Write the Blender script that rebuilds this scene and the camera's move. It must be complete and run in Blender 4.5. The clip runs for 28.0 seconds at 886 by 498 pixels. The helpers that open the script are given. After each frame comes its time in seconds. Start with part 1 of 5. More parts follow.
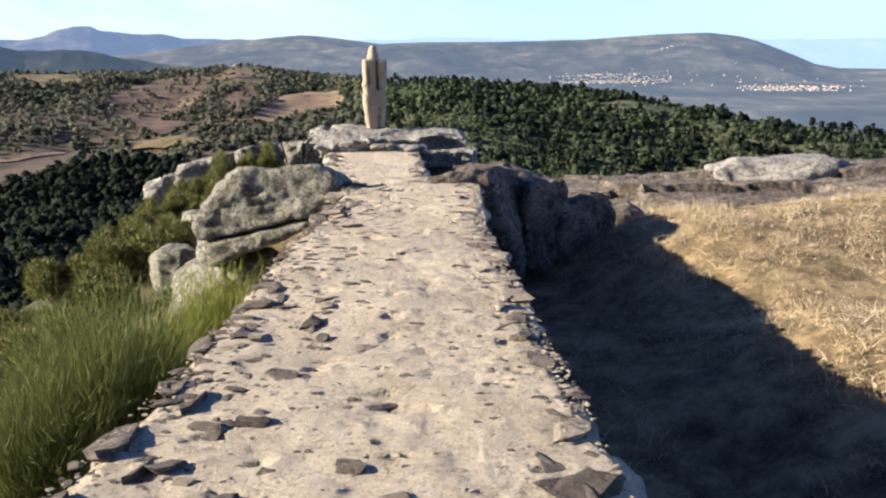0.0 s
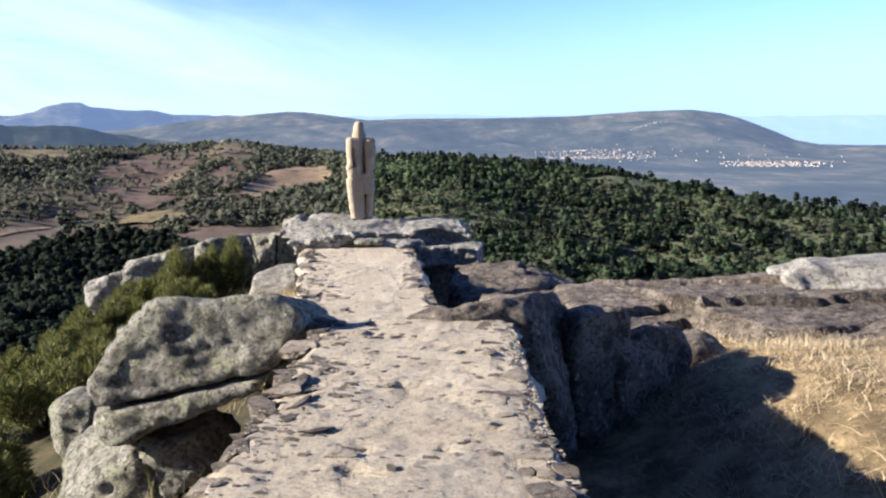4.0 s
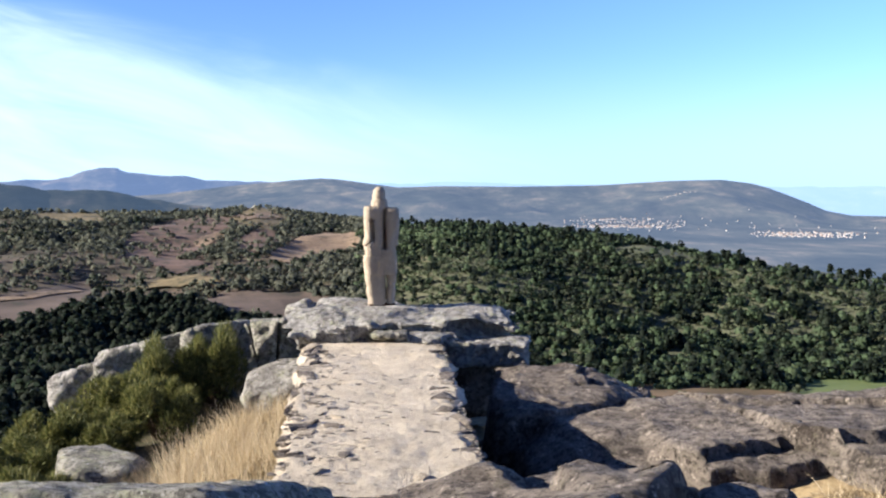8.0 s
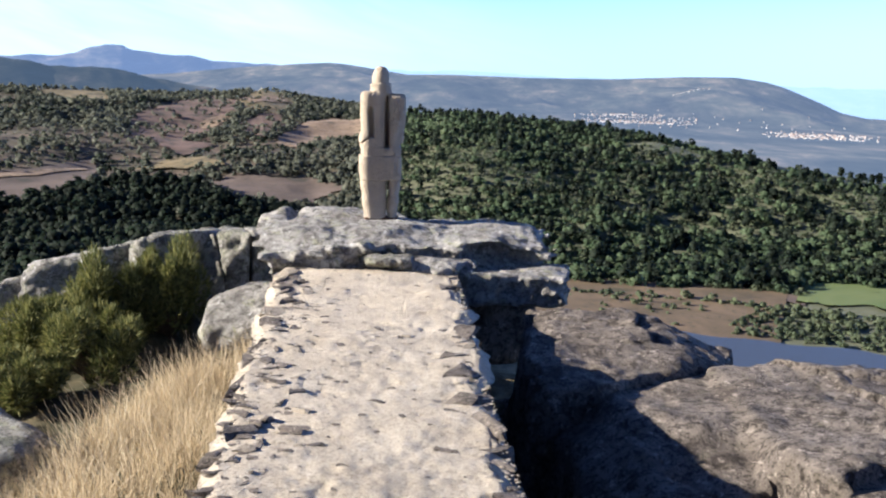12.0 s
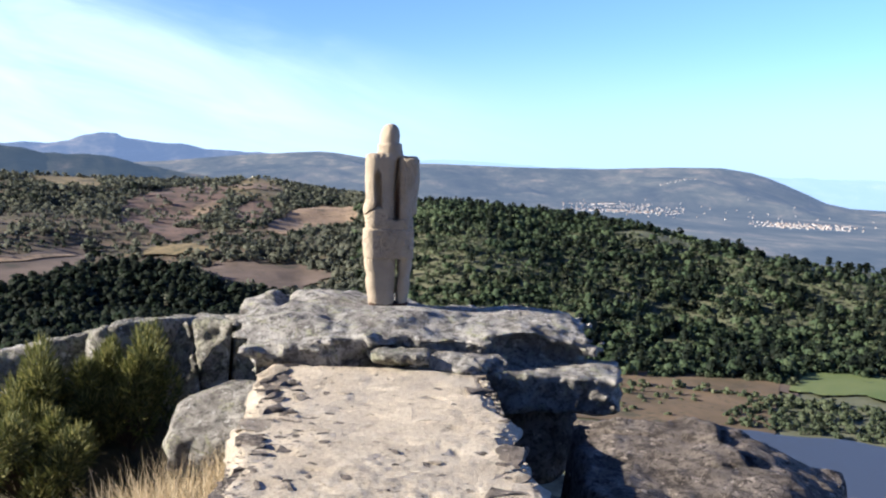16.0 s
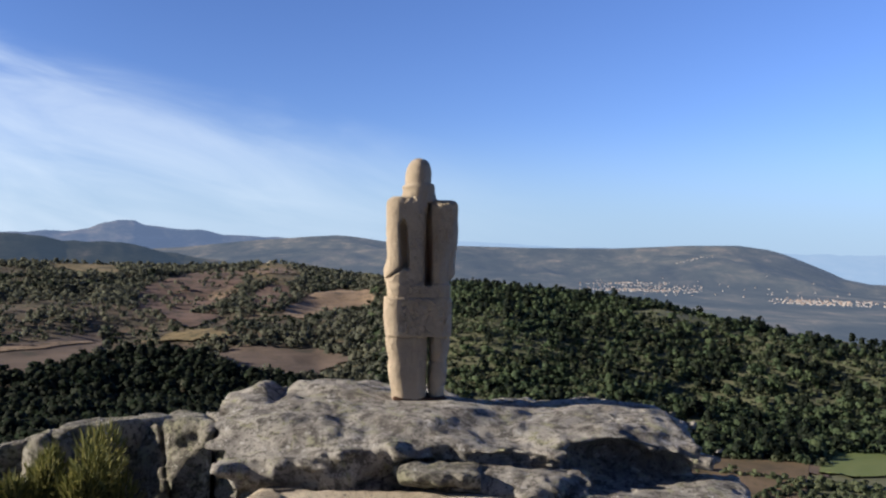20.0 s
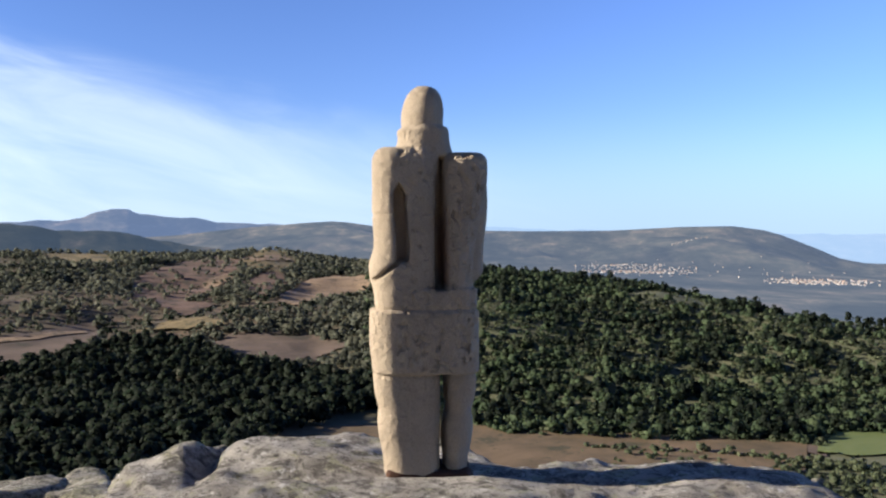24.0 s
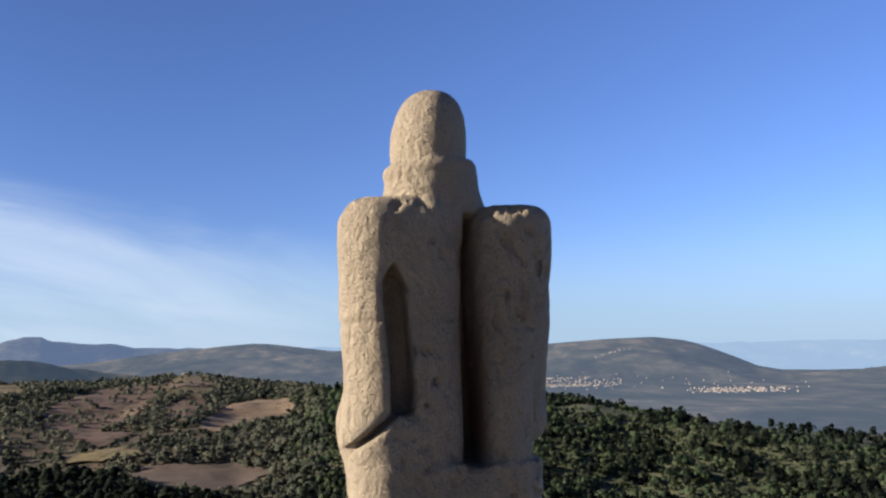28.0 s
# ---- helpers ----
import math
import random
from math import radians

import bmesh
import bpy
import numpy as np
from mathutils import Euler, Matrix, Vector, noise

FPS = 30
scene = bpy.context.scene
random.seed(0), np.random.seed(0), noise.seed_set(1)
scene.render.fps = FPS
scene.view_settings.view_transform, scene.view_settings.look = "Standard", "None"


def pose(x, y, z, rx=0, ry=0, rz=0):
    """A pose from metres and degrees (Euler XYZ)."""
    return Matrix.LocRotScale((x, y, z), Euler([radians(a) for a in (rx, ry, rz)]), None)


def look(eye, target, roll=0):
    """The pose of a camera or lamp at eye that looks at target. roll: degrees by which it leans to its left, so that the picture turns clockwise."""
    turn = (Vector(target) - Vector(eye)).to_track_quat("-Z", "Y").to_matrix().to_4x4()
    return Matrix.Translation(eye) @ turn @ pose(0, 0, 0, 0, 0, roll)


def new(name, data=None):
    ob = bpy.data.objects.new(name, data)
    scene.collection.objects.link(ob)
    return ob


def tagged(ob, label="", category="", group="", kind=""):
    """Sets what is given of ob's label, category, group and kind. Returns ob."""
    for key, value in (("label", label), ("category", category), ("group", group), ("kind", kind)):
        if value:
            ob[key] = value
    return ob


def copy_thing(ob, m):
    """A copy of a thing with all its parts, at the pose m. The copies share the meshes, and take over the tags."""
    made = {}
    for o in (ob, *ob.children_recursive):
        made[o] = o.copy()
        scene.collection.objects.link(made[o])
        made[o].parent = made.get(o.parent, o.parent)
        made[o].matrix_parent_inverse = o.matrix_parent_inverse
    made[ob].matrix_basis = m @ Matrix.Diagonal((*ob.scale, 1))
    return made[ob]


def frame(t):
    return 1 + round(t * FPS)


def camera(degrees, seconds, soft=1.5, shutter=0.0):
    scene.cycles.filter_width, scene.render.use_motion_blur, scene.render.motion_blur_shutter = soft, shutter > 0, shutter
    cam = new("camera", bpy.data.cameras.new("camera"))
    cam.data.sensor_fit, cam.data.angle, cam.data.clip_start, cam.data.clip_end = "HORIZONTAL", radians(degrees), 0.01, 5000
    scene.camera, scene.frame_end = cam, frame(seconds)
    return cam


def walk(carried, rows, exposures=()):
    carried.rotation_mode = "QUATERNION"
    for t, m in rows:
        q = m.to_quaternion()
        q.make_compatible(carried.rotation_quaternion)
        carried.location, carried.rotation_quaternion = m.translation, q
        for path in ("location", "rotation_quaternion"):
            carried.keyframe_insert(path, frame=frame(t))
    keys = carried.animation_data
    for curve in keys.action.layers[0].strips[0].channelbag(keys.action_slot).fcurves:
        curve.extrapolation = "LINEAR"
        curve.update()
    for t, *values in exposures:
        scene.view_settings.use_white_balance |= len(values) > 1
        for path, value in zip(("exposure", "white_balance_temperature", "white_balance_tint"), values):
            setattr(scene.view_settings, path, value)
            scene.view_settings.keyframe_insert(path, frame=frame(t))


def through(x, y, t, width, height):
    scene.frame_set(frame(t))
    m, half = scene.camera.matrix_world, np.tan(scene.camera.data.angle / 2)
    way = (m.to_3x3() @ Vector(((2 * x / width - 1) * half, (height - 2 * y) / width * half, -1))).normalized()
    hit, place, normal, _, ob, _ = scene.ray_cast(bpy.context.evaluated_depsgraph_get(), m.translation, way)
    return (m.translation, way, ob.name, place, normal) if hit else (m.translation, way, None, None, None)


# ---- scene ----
cam = camera(50.0, 28.0, 2.2)
PATH = [
    (0, (1.079, -21.71, 1.899), (1.114, -19.756, 1.473), -0.9),
    (0.5, (1.036, -21.467, 1.928), (1.06, -19.514, 1.496), 0.3),
    (1, (0.931, -21.033, 1.938), (0.966, -19.07, 1.556), -1.6),
    (1.5, (0.904, -20.567, 1.904), (0.993, -18.598, 1.566), -0.3),
    (2, (0.838, -20.237, 1.922), (0.953, -18.261, 1.635), -1.9),
    (2.5, (0.869, -19.618, 1.898), (0.994, -17.641, 1.626), -2.1),
    (3, (0.923, -19.071, 1.889), (1.014, -17.092, 1.615), -0.4),
    (3.5, (0.928, -18.544, 1.885), (0.999, -16.564, 1.611), -0.6),
    (5.5, (0.861, -17.187, 1.89), (0.938, -15.2, 1.676), -1.6),
    (6, (0.816, -16.765, 1.886), (0.886, -14.773, 1.72), -2.4),
    (6.5, (0.844, -16.295, 1.874), (0.894, -14.305, 1.687), -0.9),
    (7, (0.872, -15.831, 1.887), (0.888, -13.841, 1.688), 0.2),
    (7.5, (0.893, -15.344, 1.882), (0.913, -13.351, 1.716), -0.1),
    (8, (0.898, -14.868, 1.855), (0.906, -12.872, 1.723), -0.3),
    (8.5, (0.846, -14.347, 1.839), (0.839, -12.354, 1.662), -0.7),
    (9, (0.841, -13.893, 1.816), (0.878, -11.906, 1.596), 0.8),
    (9.5, (0.835, -13.471, 1.807), (0.866, -11.489, 1.54), 1.6),
    (10, (0.799, -13.074, 1.81), (0.881, -11.098, 1.507), 0.8),
    (10.5, (0.803, -12.642, 1.821), (0.893, -10.669, 1.506), 0.9),
    (11, (0.781, -12.337, 1.799), (0.851, -10.363, 1.489), 0.0),
    (11.5, (0.775, -12.063, 1.807), (0.841, -10.095, 1.456), -0.6),
    (12, (0.785, -11.682, 1.773), (0.783, -9.715, 1.412), 1.6),
    (12.5, (0.746, -11.42, 1.754), (0.721, -9.449, 1.42), 0.4),
    (13, (0.706, -11.242, 1.75), (0.71, -9.26, 1.48), 2.3),
    (13.5, (0.667, -11.056, 1.709), (0.653, -9.067, 1.506), 0.4),
    (15.5, (0.5, -10.051, 1.485), (0.553, -8.061, 1.285), 1.4),
    (16, (0.467, -9.774, 1.461), (0.482, -7.782, 1.283), 1.9),
    (16.5, (0.364, -9.494, 1.404), (0.374, -7.5, 1.244), 2.4),
    (17, (0.289, -9.266, 1.313), (0.383, -7.275, 1.151), 2.6),
    (17.5, (0.187, -9.009, 1.316), (0.33, -7.019, 1.177), -0.3),
    (18, (0.039, -8.747, 1.328), (0.217, -6.756, 1.263), -2.8),
    (18.5, (0.029, -8.519, 1.291), (0.269, -6.534, 1.283), -1.5),
    (19, (0.084, -8.228, 1.207), (0.262, -6.236, 1.198), 0.1),
    (19.5, (0.154, -7.858, 1.181), (0.24, -5.86, 1.148), 0.0),
    (20, (0.25, -7.363, 1.181), (0.226, -5.363, 1.174), 1.0),
    (20.5, (0.281, -7.048, 1.151), (0.309, -5.048, 1.174), 1.9),
    (21, (0.295, -6.709, 1.151), (0.401, -4.712, 1.177), 0.9),
    (21.5, (0.317, -6.383, 1.168), (0.424, -4.387, 1.215), -0.1),
    (22, (0.257, -5.993, 1.141), (0.282, -3.994, 1.196), 0.6),
    (22.5, (0.225, -5.63, 1.141), (0.198, -3.63, 1.145), 0.3),
    (24.5, (0.045, -4.274, 1.163), (0.045, -2.275, 1.123), -0.1),
    (25, (0.019, -3.952, 1.142), (0.031, -1.952, 1.167), -0.4),
    (25.5, (0.045, -3.576, 1.133), (0.064, -1.578, 1.212), 0.3),
    (26, (0.037, -3.239, 1.136), (-0.003, -1.242, 1.249), -0.0),
    (26.5, (-0.052, -2.914, 1.122), (-0.059, -0.917, 1.227), -0.2),
    (27, (-0.124, -2.647, 1.113), (-0.058, -0.65, 1.197), -0.6),
    (27.5, (-0.176, -2.525, 1.157), (-0.073, -0.531, 1.285), -0.7),
    (28, (-0.193, -2.495, 1.169), (-0.044, -0.511, 1.375), -1.5),
]
walk(cam, [(t, look(eye, target, roll)) for t, eye, target, roll in PATH],
     [(0, 1.5, 6450, 10), (2, 1.5, 6100, 10), (9, 1.5, 5950, 10), (11, 1.62, 5850, 10), (13, 1.6, 5900, 10), (17.5, 1.42, 6100, 10), (18.5, 1.02, 6450, 10), (22, 0.74, 6300, 10), (24.5, 1.17, 6450, 10), (26.5, 0.87, 6500, 10), (28, 0.76, 6500, 10)])

# ---- light ----
CLOUD, CLOUD_WHITE, SKY_TINT = 0.58, (9.2, 10.5, 12.0, 1), (0.97, 1.08, 1.55, 1)
SUN_AZ, SUN_EL = -90.5, 19.0     # degrees: azimuth from +y towards +x, elevation
world = bpy.data.worlds.new("sky")
scene.world = world
world.use_nodes = True
wn, wl = world.node_tree.nodes, world.node_tree.links
bg = wn["Background"]
sky = wn.new("ShaderNodeTexSky")
sky.sky_type, sky.sun_disc = "NISHITA", False
sky.sun_elevation, sky.sun_rotation = radians(SUN_EL), radians(SUN_AZ)
sky.altitude, sky.air_density, sky.dust_density, sky.ozone_density = 900, 0.9, 0.25, 3.0
bg.inputs["Strength"].default_value = 0.051


def wmath(op, a, b=0.0, c=0.0):
    n = wn.new("ShaderNodeMath")
    n.operation = op
    for sock, v in zip(n.inputs, (a, b, c)):
        if isinstance(v, bpy.types.NodeSocket):
            wl.new(v, sock)
        else:
            sock.default_value = v
    return n.outputs[0]


# thin cirrus: a feathered veil under a slanting upper edge
tc = wn.new("ShaderNodeTexCoord")
sp = wn.new("ShaderNodeSeparateXYZ")
wl.new(tc.outputs["Generated"], sp.inputs["Vector"])
cu = wmath("DIVIDE", sp.outputs["X"], wmath("MAXIMUM", sp.outputs["Y"], 0.2))
cv = wmath("DIVIDE", sp.outputs["Z"], wmath("MAXIMUM", sp.outputs["Y"], 0.2))
along = wmath("ADD", cv, wmath("MULTIPLY", cu, 0.24))
cmb = wn.new("ShaderNodeCombineXYZ")
wl.new(wmath("MULTIPLY", cu, 3.0), cmb.inputs["X"])
wl.new(wmath("MULTIPLY", along, 13.0), cmb.inputs["Y"])
cn = wn.new("ShaderNodeTexNoise")
cn.inputs["Scale"].default_value, cn.inputs["Detail"].default_value, cn.inputs["Roughness"].default_value = 1.6, 7, 0.55
cn.inputs["Distortion"].default_value = 0.6
wl.new(cmb.outputs["Vector"], cn.inputs["Vector"])
edge_at = wmath("ADD", 0.085, wmath("MULTIPLY", wmath("SUBTRACT", cn.outputs["Fac"], 0.5), 0.06))
veil = wn.new("ShaderNodeMapRange")
veil.interpolation_type = "SMOOTHSTEP"
wl.new(wmath("SUBTRACT", edge_at, along), veil.inputs["Value"])
veil.inputs["From Min"].default_value, veil.inputs["From Max"].default_value = -0.03, 0.05
fade = wn.new("ShaderNodeMapRange")
fade.interpolation_type = "SMOOTHSTEP"
wl.new(cu, fade.inputs["Value"])
fade.inputs["From Min"].default_value, fade.inputs["From Max"].default_value = 0.22, -0.35
streak = wn.new("ShaderNodeMapRange")
wl.new(cn.outputs["Fac"], streak.inputs["Value"])
streak.inputs["From Min"].default_value, streak.inputs["From Max"].default_value = 0.3, 0.7
streak.inputs["To Min"].default_value, streak.inputs["To Max"].default_value = 0.32, 1.0
cloud = wmath("MULTIPLY", wmath("MULTIPLY", veil.outputs["Result"], fade.outputs["Result"]), wmath("MULTIPLY", streak.outputs["Result"], CLOUD))
tint = wn.new("ShaderNodeMix")
tint.data_type, tint.blend_type = "RGBA", "MULTIPLY"
tint.inputs["Factor"].default_value = 1.0
tint.inputs["B"].default_value = SKY_TINT
wl.new(sky.outputs["Color"], tint.inputs["A"])
cmix = wn.new("ShaderNodeMix")
cmix.data_type = "RGBA"
wl.new(cloud, cmix.inputs["Factor"])
# horizon haze and side brightening fade towards -y, for less fill light
front = wn.new("ShaderNodeMapRange")
front.interpolation_type = "SMOOTHSTEP"
wl.new(sp.outputs["Y"], front.inputs["Value"])
front.inputs["From Min"].default_value, front.inputs["From Max"].default_value = -0.3, 0.6
front.inputs["To Min"].default_value = 0.25
haze = wn.new("ShaderNodeMapRange")
haze.interpolation_type = "SMOOTHERSTEP"
wl.new(wmath("ABSOLUTE", sp.outputs["Z"]), haze.inputs["Value"])
haze.inputs["From Min"].default_value, haze.inputs["From Max"].default_value = 0.15, -0.02
haze.inputs["To Max"].default_value = 0.85
hazy = wmath("MULTIPLY", haze.outputs["Result"], front.outputs["Result"])
hmix = wn.new("ShaderNodeMix")
hmix.data_type = "RGBA"
wl.new(hazy, hmix.inputs["Factor"])
glow = wn.new("ShaderNodeMapRange")
glow.interpolation_type = "SMOOTHSTEP"
wl.new(wmath("MULTIPLY", sp.outputs["X"], front.outputs["Result"]), glow.inputs["Value"])
glow.inputs["From Min"].default_value, glow.inputs["From Max"].default_value = -0.4, 0.5
glow.inputs["To Min"].default_value, glow.inputs["To Max"].default_value = 1.0, 1.6
lift = wn.new("ShaderNodeVectorMath")
lift.operation = "SCALE"
wl.new(tint.outputs["Result"], lift.inputs[0])
wl.new(glow.outputs["Result"], lift.inputs["Scale"])
# sky dimmed overhead and towards -y to weaken the fill on shaded faces
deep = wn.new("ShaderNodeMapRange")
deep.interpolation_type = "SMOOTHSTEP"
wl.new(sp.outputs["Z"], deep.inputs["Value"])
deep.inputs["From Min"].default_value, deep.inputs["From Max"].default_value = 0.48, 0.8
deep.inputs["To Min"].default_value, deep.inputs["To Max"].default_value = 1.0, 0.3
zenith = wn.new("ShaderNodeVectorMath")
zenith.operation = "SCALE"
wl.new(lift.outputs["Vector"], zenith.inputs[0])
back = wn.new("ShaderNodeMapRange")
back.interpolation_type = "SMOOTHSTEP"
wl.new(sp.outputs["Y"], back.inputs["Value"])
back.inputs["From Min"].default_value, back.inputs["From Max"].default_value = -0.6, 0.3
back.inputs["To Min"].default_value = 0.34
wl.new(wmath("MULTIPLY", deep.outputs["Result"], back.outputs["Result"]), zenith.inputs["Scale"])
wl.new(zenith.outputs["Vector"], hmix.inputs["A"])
hmix.inputs["B"].default_value = (4.6, 6.7, 9.2, 1)
wl.new(hmix.outputs["Result"], cmix.inputs["A"])
cmix.inputs["B"].default_value = CLOUD_WHITE
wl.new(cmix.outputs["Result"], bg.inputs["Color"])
sun = new("sun", bpy.data.lights.new("sun", "SUN"))
sun.data.energy, sun.data.angle, sun.data.color = 5.0, radians(0.5), (1.0, 0.87, 0.69)
sa, se = radians(SUN_AZ), radians(SUN_EL)
sun.matrix_world = look((0, 0, 0), (-math.sin(sa) * math.cos(se), -math.cos(sa) * math.cos(se), -math.sin(se)))


# ---- numeric helpers ----
def lattice(ix, iy, iz, seed):
    h = (ix * 374761393 + iy * 668265263 + iz * 2147483647 + seed * 1274126177) & 0xFFFFFFFF
    h = ((h ^ (h >> 13)) * 1274126177) & 0xFFFFFFFF
    return ((h ^ (h >> 16)) & 0xFFFF) / 32767.5 - 1.0


def value_noise(x, y, z, seed=0):
    fx, fy, fz = np.floor(x), np.floor(y), np.floor(z)
    ix, iy, iz = fx.astype(np.int64), fy.astype(np.int64), fz.astype(np.int64)
    u, v, w = x - fx, y - fy, z - fz
    u, v, w = u * u * (3 - 2 * u), v * v * (3 - 2 * v), w * w * (3 - 2 * w)
    out = 0
    for a, wa in ((0, 1 - u), (1, u)):
        for b, wb in ((0, 1 - v), (1, v)):
            for c, wc in ((0, 1 - w), (1, w)):
                out = out + lattice(ix + a, iy + b, iz + c, seed) * wa * wb * wc
    return out


def fbm(x, y, z, size, seed=0, octaves=4):
    total, amp, f = 0, 1.0, 1.0 / size
    for n in range(octaves):
        total = total + amp * value_noise(x * f, y * f, z * f, seed + n * 17)
        amp, f = amp * 0.5, f * 2.03
    return total


def unit(v):
    return v / (np.linalg.norm(v, axis=1)[:, None] + 1e-9)


def smooth(a, b, x):
    t = np.clip((x - a) / (b - a), 0, 1)
    return t * t * (3 - 2 * t)


def smin(a, b, k):
    h = np.clip(0.5 + 0.5 * (b - a) / k, 0, 1)
    return b * (1 - h) + a * h - k * h * (1 - h)


def round_box(x, y, z, lo, hi, r):
    qx = np.abs(x - (lo[0] + hi[0]) / 2) - (hi[0] - lo[0]) / 2 + r
    qy = np.abs(y - (lo[1] + hi[1]) / 2) - (hi[1] - lo[1]) / 2 + r
    qz = np.abs(z - (lo[2] + hi[2]) / 2) - (hi[2] - lo[2]) / 2 + r
    out = np.sqrt(np.maximum(qx, 0) ** 2 + np.maximum(qy, 0) ** 2 + np.maximum(qz, 0) ** 2)
    return out + np.minimum(np.maximum(qx, np.maximum(qy, qz)), 0) - r


def solid_mesh(name, field, lo, hi, step):
    """A mesh round the region in which field(x, y, z) < 0, by surface nets."""
    axes = [np.arange(a - 2 * step, b + 3 * step, step) for a, b in zip(lo, hi)]
    X, Y, Z = np.meshgrid(*axes, indexing="ij")
    F = field(X, Y, Z)
    s = F < 0
    corners = [(i, j, k) for i in (0, 1) for j in (0, 1) for k in (0, 1)]
    n = [d - 1 for d in F.shape]
    count = sum(s[i:i + n[0], j:j + n[1], k:k + n[2]].astype(np.int8) for i, j, k in corners)
    cells = (count > 0) & (count < 8)
    ids = np.full(cells.shape, -1, np.int64)
    c = np.argwhere(cells)
    ids[cells] = np.arange(len(c))
    acc, wgt = np.zeros((len(c), 3)), np.zeros(len(c))
    for a in corners:
        for d in range(3):
            if a[d]:
                continue
            b = list(a)
            b[d] = 1
            fa = F[c[:, 0] + a[0], c[:, 1] + a[1], c[:, 2] + a[2]]
            fb = F[c[:, 0] + b[0], c[:, 1] + b[1], c[:, 2] + b[2]]
            cross = (fa < 0) != (fb < 0)
            t = np.where(cross, fa / np.where(cross, fa - fb, 1), 0)
            p = np.tile(np.array(a, float), (len(c), 1))
            p[:, d] += t
            acc += p * cross[:, None]
            wgt += cross
    verts = (c + acc / wgt[:, None]) * step + [ax[0] for ax in axes]
    faces = []
    for d in range(3):
        e, f = [(1, 2), (2, 0), (0, 1)][d]
        lo_s = [slice(1, -1)] * 3
        hi_s = [slice(1, -1)] * 3
        lo_s[d], hi_s[d] = slice(0, -1), slice(1, None)
        A, B = s[tuple(lo_s)], s[tuple(hi_s)]
        for flip, mask in ((False, A & ~B), (True, ~A & B)):
            q = np.argwhere(mask)
            q[:, e] += 1
            q[:, f] += 1
            quad = []
            for de, df in ((-1, -1), (0, -1), (0, 0), (-1, 0)):
                r = q.copy()
                r[:, e] += de
                r[:, f] += df
                quad.append(ids[r[:, 0], r[:, 1], r[:, 2]])
            quad = np.stack(quad, 1)
            faces.append(quad[:, ::-1] if flip else quad)
    faces = np.concatenate(faces)
    me = bpy.data.meshes.new(name)
    me.from_pydata(verts.tolist(), [], faces.tolist())
    me.polygons.foreach_set("use_smooth", np.ones(len(faces), bool))
    return me


def mesh_of(name, verts, faces, flat=False):
    me = bpy.data.meshes.new(name)
    me.from_pydata(np.asarray(verts).tolist(), [], np.asarray(faces).tolist() if not isinstance(faces, list) else faces)
    if not flat:
        me.polygons.foreach_set("use_smooth", np.ones(len(me.polygons), bool))
    return me


def put_mesh(name, me, material, parent=None, label="", at=(0, 0, 0)):
    ob = new(name, me)
    if not me.materials:
        me.materials.append(material)
    ob.location = at
    if parent is not None:
        ob.parent = parent
    return tagged(ob, label)


# ---- materials ----
def material(name, rough=0.9):
    m = bpy.data.materials.new(name)
    m.use_nodes = True
    b = m.node_tree.nodes["Principled BSDF"]
    b.inputs["Roughness"].default_value = rough
    b.inputs["Specular IOR Level"].default_value = 0.25
    return m, m.node_tree.nodes, m.node_tree.links, b


def coords(nodes):
    return nodes.new("ShaderNodeNewGeometry").outputs["Position"]


def noise_node(nodes, links, co, scale, detail=5, rough=0.6, distort=0.0):
    n = nodes.new("ShaderNodeTexNoise")
    links.new(co, n.inputs["Vector"])
    n.inputs["Scale"].default_value, n.inputs["Detail"].default_value = scale, detail
    n.inputs["Roughness"].default_value, n.inputs["Distortion"].default_value = rough, distort
    return n.outputs["Fac"]


def ramp(nodes, links, fac, *stops):
    r = nodes.new("ShaderNodeValToRGB")
    links.new(fac, r.inputs["Fac"])
    e = r.color_ramp.elements
    while len(e) < len(stops):
        e.new(0.5)
    for el, (p, c) in zip(e, stops):
        el.position = p
        el.color = (*c, 1) if len(c) == 3 else c
    return r.outputs["Color"]


def mixed(nodes, links, fac, a, b, mode="MIX"):
    m = nodes.new("ShaderNodeMix")
    m.data_type, m.blend_type = "RGBA", mode
    for sock, v in ((m.inputs["Factor"], fac), (m.inputs["A"], a), (m.inputs["B"], b)):
        if isinstance(v, bpy.types.NodeSocket):
            links.new(v, sock)
        elif isinstance(v, (int, float)):
            sock.default_value = v
        else:
            sock.default_value = (*v, 1)
    return m.outputs["Result"]


def bumped(nodes, links, b, height, strength, distance):
    n = nodes.new("ShaderNodeBump")
    n.inputs["Strength"].default_value, n.inputs["Distance"].default_value = strength, distance
    links.new(height, n.inputs["Height"])
    links.new(n.outputs["Normal"], b.inputs["Normal"])


G = lambda v: (v, v, v)  # noqa: E731


